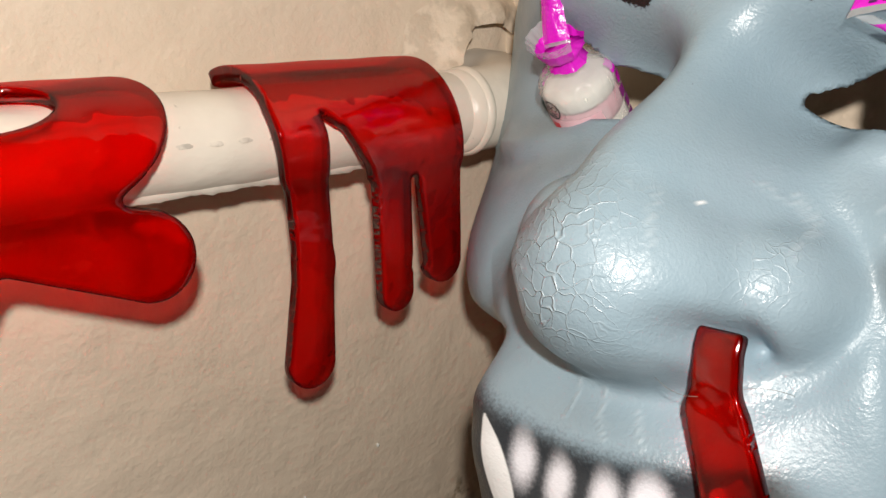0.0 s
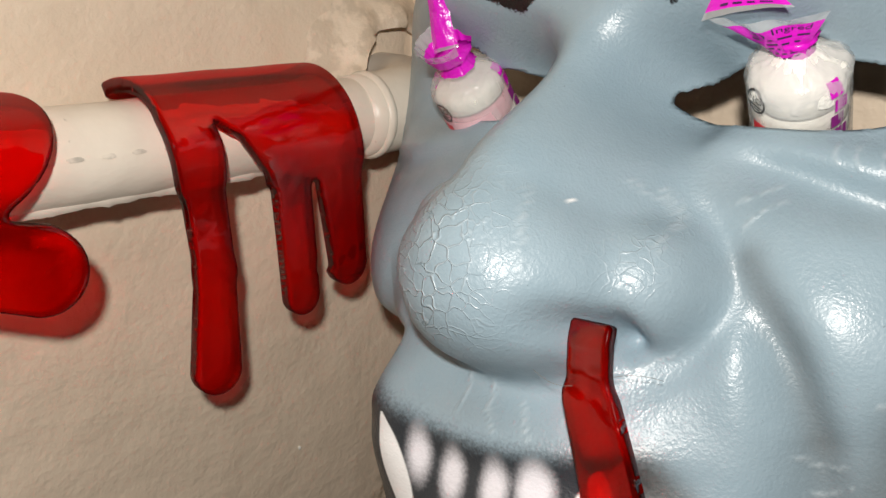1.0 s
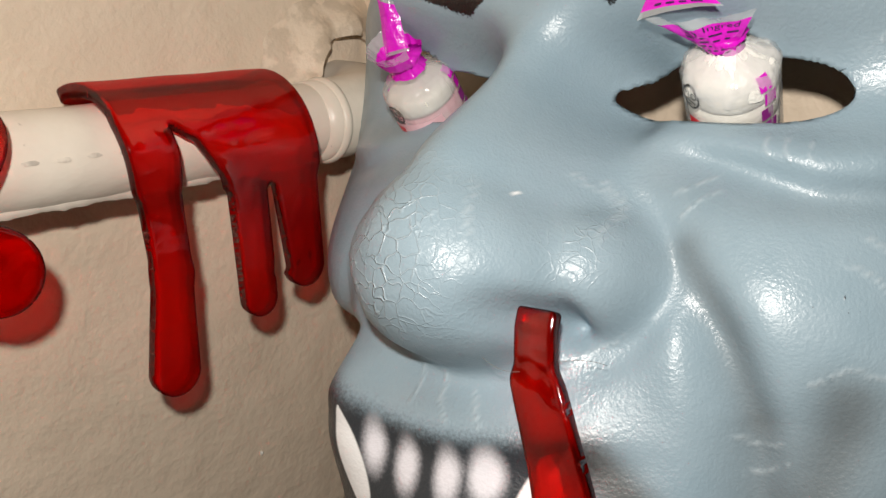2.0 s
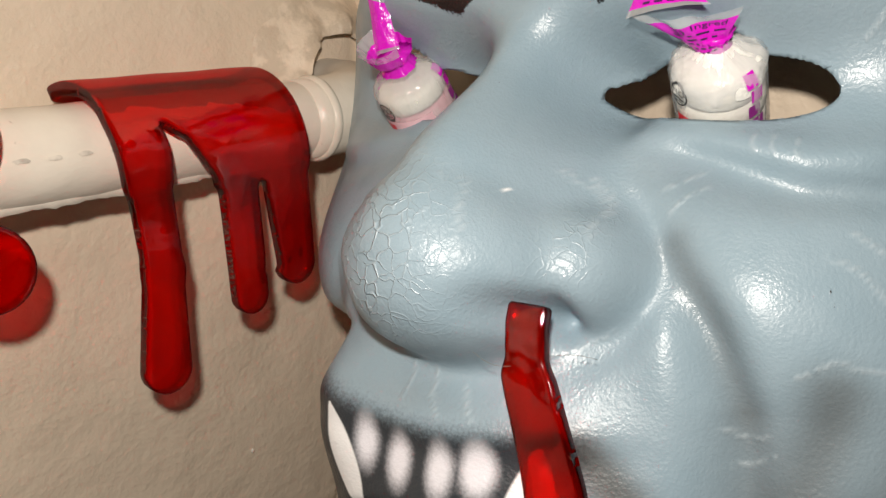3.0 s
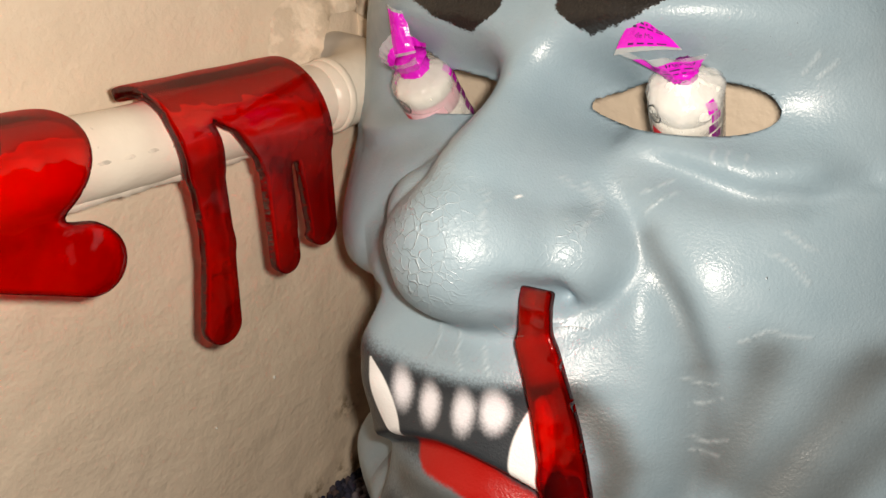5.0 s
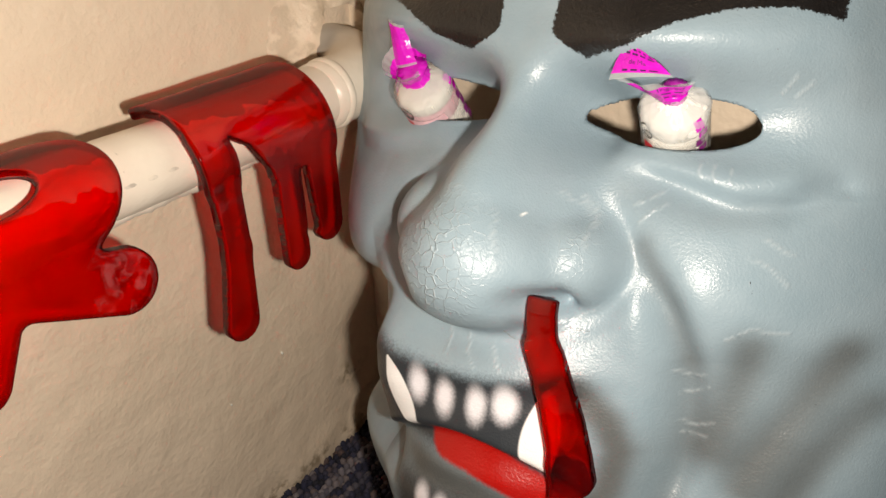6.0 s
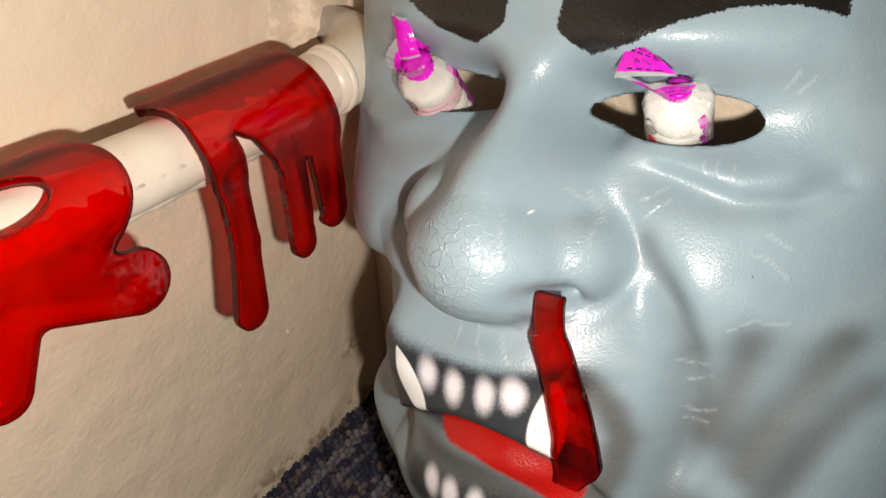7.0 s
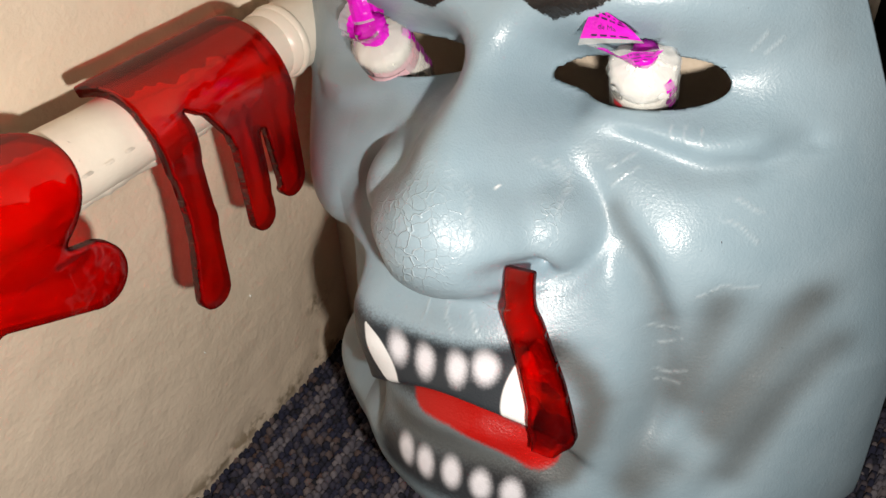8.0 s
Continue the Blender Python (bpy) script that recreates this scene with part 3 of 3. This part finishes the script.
        crease = np.maximum(crease, 0.7 * np.exp(-(along(u + 0.2 * np.sin(v * 0.7), v + 0.2 * np.sin(u * 0.8), line) / 0.36) ** 2))
    return {"shade": np.clip(shade, 0, 1), "mouth": mouth, "lip": lip, "tooth": tooth, "fang": fang, "brow": brow, "crazed": crazed, "crease": crease}


def vampire_mask():
    rows, cols = 290, 330
    c, v = np.meshgrid(np.linspace(-1, 1, cols), np.linspace(-150, 82, rows))
    t = c * np.arcsin(np.clip(edge_of(v) / half_width(v, c), 0, 0.962))
    u = half_width(v, c) * np.sin(t)
    gap = eye_gap(u, v)
    open_corners = sum((gap[i:rows - 1 + i, j:cols - 1 + j] > 0).astype(int) for i in (0, 1) for j in (0, 1))
    keep = open_corners <= 2
    # draw the hole's rim onto its outline, cut a little raggedly
    ragged = 0.06 * np.sin(u * 5.1) + 0.05 * np.sin(u * 11.3 + v * 3)
    move = None
    for _ in range(4):
        g = eye_gap(u, v) + 0.5 * ragged * (v > 5)
        gu, gv = (eye_gap(u + 0.02, v) - eye_gap(u, v)) / 0.02, (eye_gap(u, v + 0.02) - eye_gap(u, v)) / 0.02
        size = np.clip(gu * gu + gv * gv, 1e-4, None)
        move = g / np.sqrt(size) > -0.3 if move is None else move
        near = move & (np.abs(g) < 0.8)
        du, dv = g * gu / size, g * gv / size
        far = np.maximum(np.hypot(du, dv) / 0.9, 1)
        u, v = np.where(near, u - du / far, u), np.where(near, v - dv / far, v)
    s = np.clip(u / half_width(v, u), -0.9999, 0.9999)
    h = depth_of(u) * (np.sqrt(1 - s * s) - 1) + relief(u, v)
    for _ in range(4):
        h[1:-1] = (h[:-2] + 2 * h[1:-1] + h[2:]) / 4
        h[:, 1:-1] = (h[:, :-2] + 2 * h[:, 1:-1] + h[:, 2:]) / 4
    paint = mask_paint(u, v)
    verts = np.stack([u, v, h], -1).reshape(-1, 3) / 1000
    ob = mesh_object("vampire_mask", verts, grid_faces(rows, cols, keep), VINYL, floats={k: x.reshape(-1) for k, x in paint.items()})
    bm = bmesh.new()
    bm.from_mesh(ob.data)
    bmesh.ops.delete(bm, geom=[p for p in bm.verts if not p.link_faces], context="VERTS")
    bm.to_mesh(ob.data)
    bm.free()
    solid = ob.modifiers.new("thickness", "SOLIDIFY")
    solid.thickness, solid.offset = 0.0014, -1
    ob.matrix_world = FACE
    return tagged(ob, "pale blue-grey vinyl vampire mask with black brows and painted fangs", "mask")


vampire_mask()


# ---- red acrylic drips ----
def capsule(x, s, x0, s0, x1, s1, r0, r1):
    q = np.clip(((x - x0) * (x1 - x0) + (s - s0) * (s1 - s0)) / ((x1 - x0) ** 2 + (s1 - s0) ** 2), 0, 1)
    return r0 + (r1 - r0) * q - np.hypot(x - x0 - q * (x1 - x0), s - s0 - q * (s1 - s0))


def slab(x, s, x0, x1, s0, s1, r):
    dx, ds = np.abs(x - (x0 + x1) / 2) - (x1 - x0) / 2 + r, np.abs(s - (s0 + s1) / 2) - (s1 - s0) / 2 + r
    return r - np.hypot(np.clip(dx, 0, None), np.clip(ds, 0, None)) - np.minimum(np.maximum(dx, ds), 0)


def gel(name, inside, xs, ss, place, thick, cell=0.0005, rim=0.0009):
    """A poured sheet with rounded edges: inside(x, s) is the depth in from its outline, place(x, s) its middle surface and normal."""
    x, s = np.meshgrid(np.arange(xs[0], xs[1], cell), np.arange(ss[0], ss[1], cell))
    rows, cols = x.shape
    g = inside(x, s)
    count = sum((g[i:rows - 1 + i, j:cols - 1 + j] > 0).astype(int) for i in (0, 1) for j in (0, 1))
    keep = count >= 2
    for _ in range(3):
        g = inside(x, s)
        e = 2e-5
        gx, gs = (inside(x + e, s) - g) / e, (inside(x, s + e) - g) / e
        size = np.clip(gx * gx + gs * gs, 0.25, None)
        near = g < 0.35 * cell
        x, s = np.where(near, x - np.clip(g, -2 * cell, cell) * gx / size, x), np.where(near, s - np.clip(g, -2 * cell, cell) * gs / size, s)
    g = np.clip(inside(x, s), 0, None)
    half = thick / 2 * (0.72 + 0.28 * np.sqrt(np.clip(1 - (1 - np.clip(g / rim, 0, 1)) ** 2, 0, 1)))
    half = half * (1 + 0.04 * np.sin(x * 300 + 2 * np.sin(s * 160)))
    mid, nor = place(x, s)
    used = np.zeros(rows * cols, bool)
    f = grid_faces(rows, cols, keep)
    used[f.reshape(-1)] = True
    index = np.cumsum(used) - 1
    front = (mid + nor * half[..., None]).reshape(-1, 3)[used]
    back = (mid - nor * half[..., None]).reshape(-1, 3)[used]
    depth = np.clip((g.reshape(-1) / 0.0035)[used], 0, 1)
    ff, n = index[f], int(used.sum())
    # the cut edge all round: every side that belongs to one face only
    sides = {}
    for q in ff:
        for k in range(4):
            one, two = int(q[k]), int(q[(k + 1) % 4])
            if (two, one) in sides:
                del sides[(two, one)]
            else:
                sides[(one, two)] = True
    faces = [tuple(q) for q in ff] + [tuple(q[::-1] + n) for q in ff] + [(two, one, one + n, two + n) for one, two in sides]
    return mesh_object(name, list(front) + list(back), faces, RED, floats={"rim": np.concatenate([depth, depth])})


def draped(yc, zc, r, flare=0.0, slope=-0.072, x0=0.145):
    """Over the pipe and straight down in front of it; s runs from the crown to the front."""
    def place(x, s):
        turn = np.clip(s / r, -2, math.pi / 2)
        down = np.clip(s - r * math.pi / 2, 0, None)
        y, z = yc - r * np.sin(turn) - flare * down, zc + slope * (x - x0) + r * np.cos(turn) - down
        return np.stack([x, y, z], -1), np.stack([np.zeros_like(x), -np.sin(turn), np.cos(turn)], -1)
    return place


def comb_outline(x, s):
    g = slab(x + 0.16 * np.clip(0.004 - s, 0, None) * (x < 0.18), s, 0.1545, 0.2045, -0.0105, 0.033, 0.004)
    drips = capsule(x, s, 0.1600, 0.015, 0.1603, 0.050, 0.0054, 0.0046)
    drips = smooth_max(drips, capsule(x, s, 0.1603, 0.050, 0.1575, 0.0740, 0.0046, 0.0061), 0.002)
    g = smooth_max(g, drips, 0.002)
    g = smooth_max(g, capsule(x, s, 0.1829, 0.028, 0.1828, 0.0620, 0.0050, 0.0048), 0.002)
    g = smooth_max(g, capsule(x, s, 0.1968, 0.026, 0.1975, 0.0565, 0.0066, 0.0058), 0.002)
    # pointed gaps between the drips
    gap = np.maximum(capsule(x, s, 0.1664, 0.0172, 0.1691, 0.0225, 0.0006, 0.0030), capsule(x, s, 0.1691, 0.0225, 0.1709, 0.032, 0.0030, 0.0060))
    gap = np.maximum(gap, capsule(x, s, 0.1709, 0.032, 0.1714, 0.046, 0.0060, 0.0064))
    gap = np.maximum(gap, capsule(x, s, 0.1902, 0.0350, 0.1900, 0.056, 0.0005, 0.0027))
    return np.minimum(g, -gap)


comb = gel("red_drip", comb_outline, (0.148, 0.211), (-0.015, 0.086), draped(0.2335, 0.1840, 0.0172), 0.0034)
tagged(comb, "see-through red acrylic sheet with three drips over the pipe", "fake blood", group="red acrylic drips")


def loop_outline(x, s):
    ring = (1 - np.sqrt(((x - 0.1035) / 0.0295) ** 2 + ((s - 0.0095) / 0.0225) ** 2)) * 0.022
    hole = (np.sqrt(((x - 0.1000) / 0.0140) ** 2 + ((s - 0.0085) / 0.0070) ** 2) - 1) * 0.0075
    g = np.minimum(ring, hole)
    legs = capsule(x, s, 0.099, 0.0330, 0.1220, 0.0405, 0.0066, 0.0089)
    legs = smooth_max(legs, capsule(x, s, 0.091, 0.032, 0.0815, 0.0480, 0.0070, 0.0074), 0.003)
    return np.where(hole < 0.003, g, smooth_max(g, legs, 0.0035))


loop = gel("red_splat", loop_outline, (0.068, 0.136), (-0.016, 0.062), draped(0.2335, 0.1795, 0.0210, 0.10), 0.0030)
tagged(loop, "see-through red acrylic loop with two blunt legs on the pipe", "fake blood", group="red acrylic drips")

RIB = np.array([(18.8, -36.8, 14.6), (18.9, -40.5, 15.2), (19.6, -45.5, 15.4), (22.6, -53.5, 15.0), (26.8, -64.0, 14.5), (29.0, -75.0, 12.5), (28.8, -84.0, 9.5), (26.8, -90.0, 7.5)])


def ribbon_place(x, s):
    k = np.linspace(0, len(RIB) - 1, 200)
    dense = np.stack([np.interp(k, np.arange(len(RIB)), RIB[:, c]) for c in range(3)], -1)
    for _ in range(14):
        dense[1:-1] = (dense[:-2] + 2 * dense[1:-1] + dense[2:]) / 4
    size = np.concatenate([[0], np.cumsum(np.linalg.norm(np.diff(dense, axis=0), axis=1))]) / 1000
    mid = np.stack([np.interp(s, size, dense[:, c]) for c in range(3)], -1) / 1000
    nxt = np.stack([np.interp(s + 0.001, size, dense[:, c]) - np.interp(s - 0.001, size, dense[:, c]) for c in range(3)], -1)
    nor = np.stack([np.zeros_like(s), nxt[..., 2], -nxt[..., 1]], -1)
    nor /= np.linalg.norm(nor, axis=-1, keepdims=True) + 1e-9
    mid[..., 0] += x
    return mid, nor


def ribbon_outline(x, s):
    g = slab(x, s, -0.0037, 0.0039, 0.0005, 0.013, 0.0008)
    g = smooth_max(g, capsule(x, s, -0.0006, 0.0145, 0.0, 0.046, 0.0052, 0.0062), 0.0015)
    return smooth_max(g, capsule(x, s, 0.0, 0.046, -0.0012, 0.0595, 0.0060, 0.0024), 0.002)


nose_drip = gel("red_drip", ribbon_outline, (-0.008, 0.008), (0.0, 0.065), ribbon_place, 0.0026, 0.00045)
nose_drip.matrix_world = FACE
tagged(nose_drip, "curved see-through red acrylic drip hanging from the nostril of the mask", "fake blood", group="red acrylic drips")


# ---- wrapped sweets pushed into the eye holes ----
def letters(text, size):
    """Flat mesh of some words, centred: points and faces."""
    cu = bpy.data.curves.new("letters", "FONT")
    cu.body, cu.size, cu.align_x, cu.align_y, cu.resolution_u = text, size, "CENTER", "CENTER", 2
    ob = new("letters", cu)
    me = bpy.data.meshes.new_from_object(ob.evaluated_get(bpy.context.evaluated_depsgraph_get()))
    pts, faces = [tuple(p.co) for p in me.vertices], [tuple(f.vertices) for f in me.polygons]
    bpy.data.objects.remove(ob)
    bpy.data.curves.remove(cu)
    bpy.data.meshes.remove(me)
    return pts, faces


def patch(corners, bulge, wrinkle, seed):
    """A bent scrap of film between four corners: maps (a, b) in 0..1 to a place."""
    p = [Vector(c) / 1000 for c in corners]
    nor = (p[1] - p[0]).cross(p[3] - p[0]).normalized()

    def place(a, b, lift=0.0):
        q = (p[0] * (1 - a) + p[1] * a) * (1 - b) + (p[3] * (1 - a) + p[2] * a) * b
        out = bulge * math.sin(math.pi * a) + wrinkle * noise.noise(Vector((a * 5 + seed, b * 2, 0))) * (0.3 + b)
        return q + nor * (out / 1000 + lift)
    return place


def patch_mesh(name, place, mat, parent, label="", a0=0.0, a1=1.0, b0=0.0, b1=1.0, n=16):
    verts = [place(a0 + (a1 - a0) * j / n, b0 + (b1 - b0) * i / n) for i in range(n + 1) for j in range(n + 1)]
    return mesh_object(name, verts, grid_faces(n + 1, n + 1), mat, parent, label=label)


def on_patch(name, place, pts, faces, mat, parent, a, b, ta, tb, lift=0.00025):
    """Print laid on a scrap of film; ta, tb: how many metres its sides are long."""
    return mesh_object(name, [place(a + x / ta, b + y / tb, lift) for x, y, z in pts], faces, mat, parent, smooth=False)


def wrapped_sweet(end, axis, pink, neck, flaps, label, badge, stripes, band):
    """end: middle of the outer end, in the mask's millimetres; axis: the way the roll points."""
    ax = Vector(axis).normalized()
    e1 = Vector((1, 0, 0)) - ax * ax.x
    e1.normalize()
    e2 = ax.cross(e1)
    root = tagged(new("wrapped_sweet"), label, "sweet", group="sweets in the eye holes")
    root.matrix_world = FACE @ Matrix.Translation(Vector(end) / 1000)

    def at(r, turn, z):
        a = radians(turn)
        return (e1 * math.cos(a) + e2 * math.sin(a)) * r + ax * z

    def surface(z):
        return float(np.interp(z, [-0.02, -0.0006, 0.0012, 0.0024, 0.0040], [0.0088, 0.0088, 0.0078, 0.0054, 0.0034]))

    def lathe(name, profile, mat, label="", crinkle=0.0, t0=0, t1=360, seed=0, n=64):
        verts, k = [], len(profile)
        for i, (r, z) in enumerate(profile):
            for q in range(n + 1):
                turn = t0 + (t1 - t0) * q / n
                c = math.radians(turn)
                f = crinkle * noise.noise(Vector((math.cos(c) * 5 + seed, math.sin(c) * 5, z * 220)))
                verts.append(at(r * (1 + f), turn, z))
        return mesh_object(name, verts, grid_faces(k, n + 1), mat, root, label=label)

    for i in range(4):
        z = -0.0008 - i * 0.0052
        prof = [(0.0001, z), (0.0066, z), (0.0076, z - 0.0005), (0.0080, z - 0.0013), (0.0080, z - 0.0038), (0.0076, z - 0.0046), (0.0066, z - 0.0050), (0.0001, z - 0.0050)]
        lathe("tablet", prof, PINK if pink and i == 1 else TABLET, "pink sugar tablet" if pink and i == 1 else "white sugar tablet", seed=i)
    # cellophane: smooth round the roll, gathered to the twist at the end
    lathe("film", [(0.0085, -0.021), (0.0085, -0.010), (0.0086, -0.002), (0.0084, 0.0004), (0.0070, 0.0016), (0.0045, 0.0026), (0.0026, 0.0040), (0.0017, 0.0056), (0.0016, 0.0068)],
          CLEAR, "crumpled clear cellophane", 0.09, seed=3)
    if not pink:
        lathe("pleat", [(0.0082, -0.0030), (0.0081, -0.0006), (0.0072, 0.0012), (0.0048, 0.0024), (0.0028, 0.0040)], FOIL, "white printed pleats", 0.11, 0, 360, seed=8)
    lathe("knot", [(neck + 0.001, 0.0030), (neck, 0.0044), (neck, 0.0052), (neck + 0.0010, 0.0066), (neck * 0.5, 0.0069), (0.0001, 0.0066)], MAGENTA, "twisted magenta film", 0.2, seed=5, n=40)
    if neck > 0.003:
        lathe("printed_skirt", [(neck + 0.0014, 0.0060), (neck + 0.0020, 0.0076), (neck + 0.0024, 0.0086)], MAGENTA, "flared magenta film", 0.08, 60, 330, 6)
        lathe("film_edge", [(neck + 0.0024, 0.0086), (neck + 0.0030, 0.0100), (neck + 0.0036, 0.0112)], CLEAR, "clear film edge", 0.08, 60, 330, 6)
    # printed blocks down the roll
    for t0, rows in stripes:
        for z in range(rows):
            lathe("printed_block", [(surface(q), q) for q in (0.0014 - z * 0.0034, 0.0002 - z * 0.0034, -0.0013 - z * 0.0034)], MAGENTA if z < 2 else PURPLE, "", 0.0, t0 + (z % 2) * 5, t0 + 17 + (z % 2) * 5, n=6)
    b0, b1 = band
    if b1 > b0:
        lathe("printed_band", [(0.00868, -0.0062), (0.00868, -0.0090)], PINKINK, "pale pink printed band", 0.0, b0, b1, n=30)
        lathe("printed_band", [(0.00868, -0.0120), (0.00868, -0.0142)], PINKINK, "pale pink printed band", 0.0, b0, b1, n=30)
    lathe("printed_curl", [(0.00874, -0.0072), (0.00874, -0.0105)], REDINK, "red printed curl", 0.0, b0 + 8, b0 + 26, n=8)
    # round badge with its word
    turn0, z0 = badge
    ring, nb = [], 28
    for r in (0.0026, 0.0022):
        for q in range(nb):
            a = 2 * math.pi * q / nb
            ring.append(at(surface(z0 + r * math.sin(a)), turn0 + math.degrees(r * 0.85 * math.cos(a) / 0.0087), z0 + r * math.sin(a)))
    mesh_object("badge_ring", ring, [(q, (q + 1) % nb, nb + (q + 1) % nb, nb + q) for q in range(nb)], BLACK_INK, root)
    pts, faces = letters("NO", 0.0021)
    mesh_object("badge_word", [at(surface(z0 + 0.0004 + y), turn0 + math.degrees(x / 0.0087), z0 + 0.0004 + y) for x, y, z in pts], faces, BLACK_INK, root, smooth=False)
    for k, wide in ((0, 0.0026), (1, 0.0020)):
        y = -0.0010 - k * 0.0006
        q = [at(surface(z0 + yy), turn0 + math.degrees(x / 0.0087), z0 + yy) for x, yy in ((-wide / 2, y), (wide / 2, y), (wide / 2, y - 0.0003), (-wide / 2, y - 0.0003))]
        mesh_object("badge_bar", q, [(0, 1, 2, 3)], BLACK_INK, root, smooth=False)
    for k, (corners, bulge, wrinkle, words, clear) in enumerate(flaps):
        place = patch(corners, bulge, wrinkle, 3 * k + end[0])
        lo, hi = clear
        flap = patch_mesh("twist_flap", place, MAGENTA, root, "magenta printed film with dark small print", 0, 1, lo, hi)
        if hi < 1:
            patch_mesh("film_edge", place, CLEAR, root, "clear film edge", 0, 1, hi, 1)
        if lo > 0:
            patch_mesh("film_edge", place, CLEAR, root, "clear film edge", 0, 1, 0, lo)
        p = [Vector(c) / 1000 for c in corners]
        ta, tb = ((p[1] - p[0]).length + (p[2] - p[3]).length) / 2, ((p[3] - p[0]).length + (p[2] - p[1]).length) / 2
        for text, a, b, size in words:
            if text:
                pts, faces = letters(text, size)
                on_patch("print", place, pts, faces, INK, root, a, b, ta, tb)
        rng = random.Random(int(40 + 7 * k + end[0]))
        for row in range(6 if words else 0):
            b = lo + (hi - lo) * (row + 0.6) / 6.4
            if any(abs(b - w[2]) * tb < w[3] * 0.75 for w in words):
                continue
            a = 0.14 + 0.1 * rng.random()
            while a < 0.80:
                wide = rng.uniform(0.05, 0.16)
                q = [(x, y, 0) for x, y in ((0, -0.00022), (wide * ta, -0.00022), (wide * ta, 0.00022), (0, 0.00022))]
                on_patch("print", place, q, [(0, 1, 2, 3)], INK, root, a, b, ta, tb)
                a += wide + 0.06
    return root


wrapped_sweet((34.8, 9.0, -12.5), (0.20, 0.55, 0.80), False, 0.0022, (
    (((-3.0, 1.5, 4.0), (2.0, 1.0, 4.0), (8.0, 6.0, 10.5), (-11.0, 5.5, 12.5)), 1.4, 0.9, (("(5) Ingred", 0.60, 0.74, 0.0019),), (0.0, 0.80)),
    (((-12.0, 4.8, 13.2), (3.0, 6.6, 12.0), (-1.0, 9.5, 11.0), (-10.5, 14.0, 10.0)), 1.0, 0.8, (("de Ma", 0.45, 0.50, 0.0018),), (0.16, 1.0)),
), "white sugar sweet roll in magenta printed cellophane filling an eye hole", (236, -0.0022), ((322, 5), (140, 1)), (222, 222))
wrapped_sweet((-39.5, 8.0, -11.5), (0.05, 0.60, 0.80), True, 0.0034, (
    (((-6.0, 4.0, 4.5), (1.5, 5.5, 4.5), (-0.5, 15.5, 9.0), (-6.5, 18.0, 9.0)), 1.8, 0.6, (), (0.06, 0.93)),
), "white and pink sweet roll in clear cellophane with magenta twist", (256, -0.0034), ((12, 6), (170, 2)), (232, 340))


# ---- a stray hair under the nostril ----
def stray_hair():
    pts = []
    for k in range(30):
        g = k / 29
        p = Vector((11 + 17 * g, -46.5 - 1.6 * math.sin(g * 5.5), 18.5 - 12 * g * g)) / 1000
        pts.append(FACE @ p)
    v, f = sweep(pts, [0.00004] * 30, 5)
    return tagged(mesh_object("stray_hair", v, f, HAIR), "single fine brown hair stuck under the nose", "hair")


stray_hair()
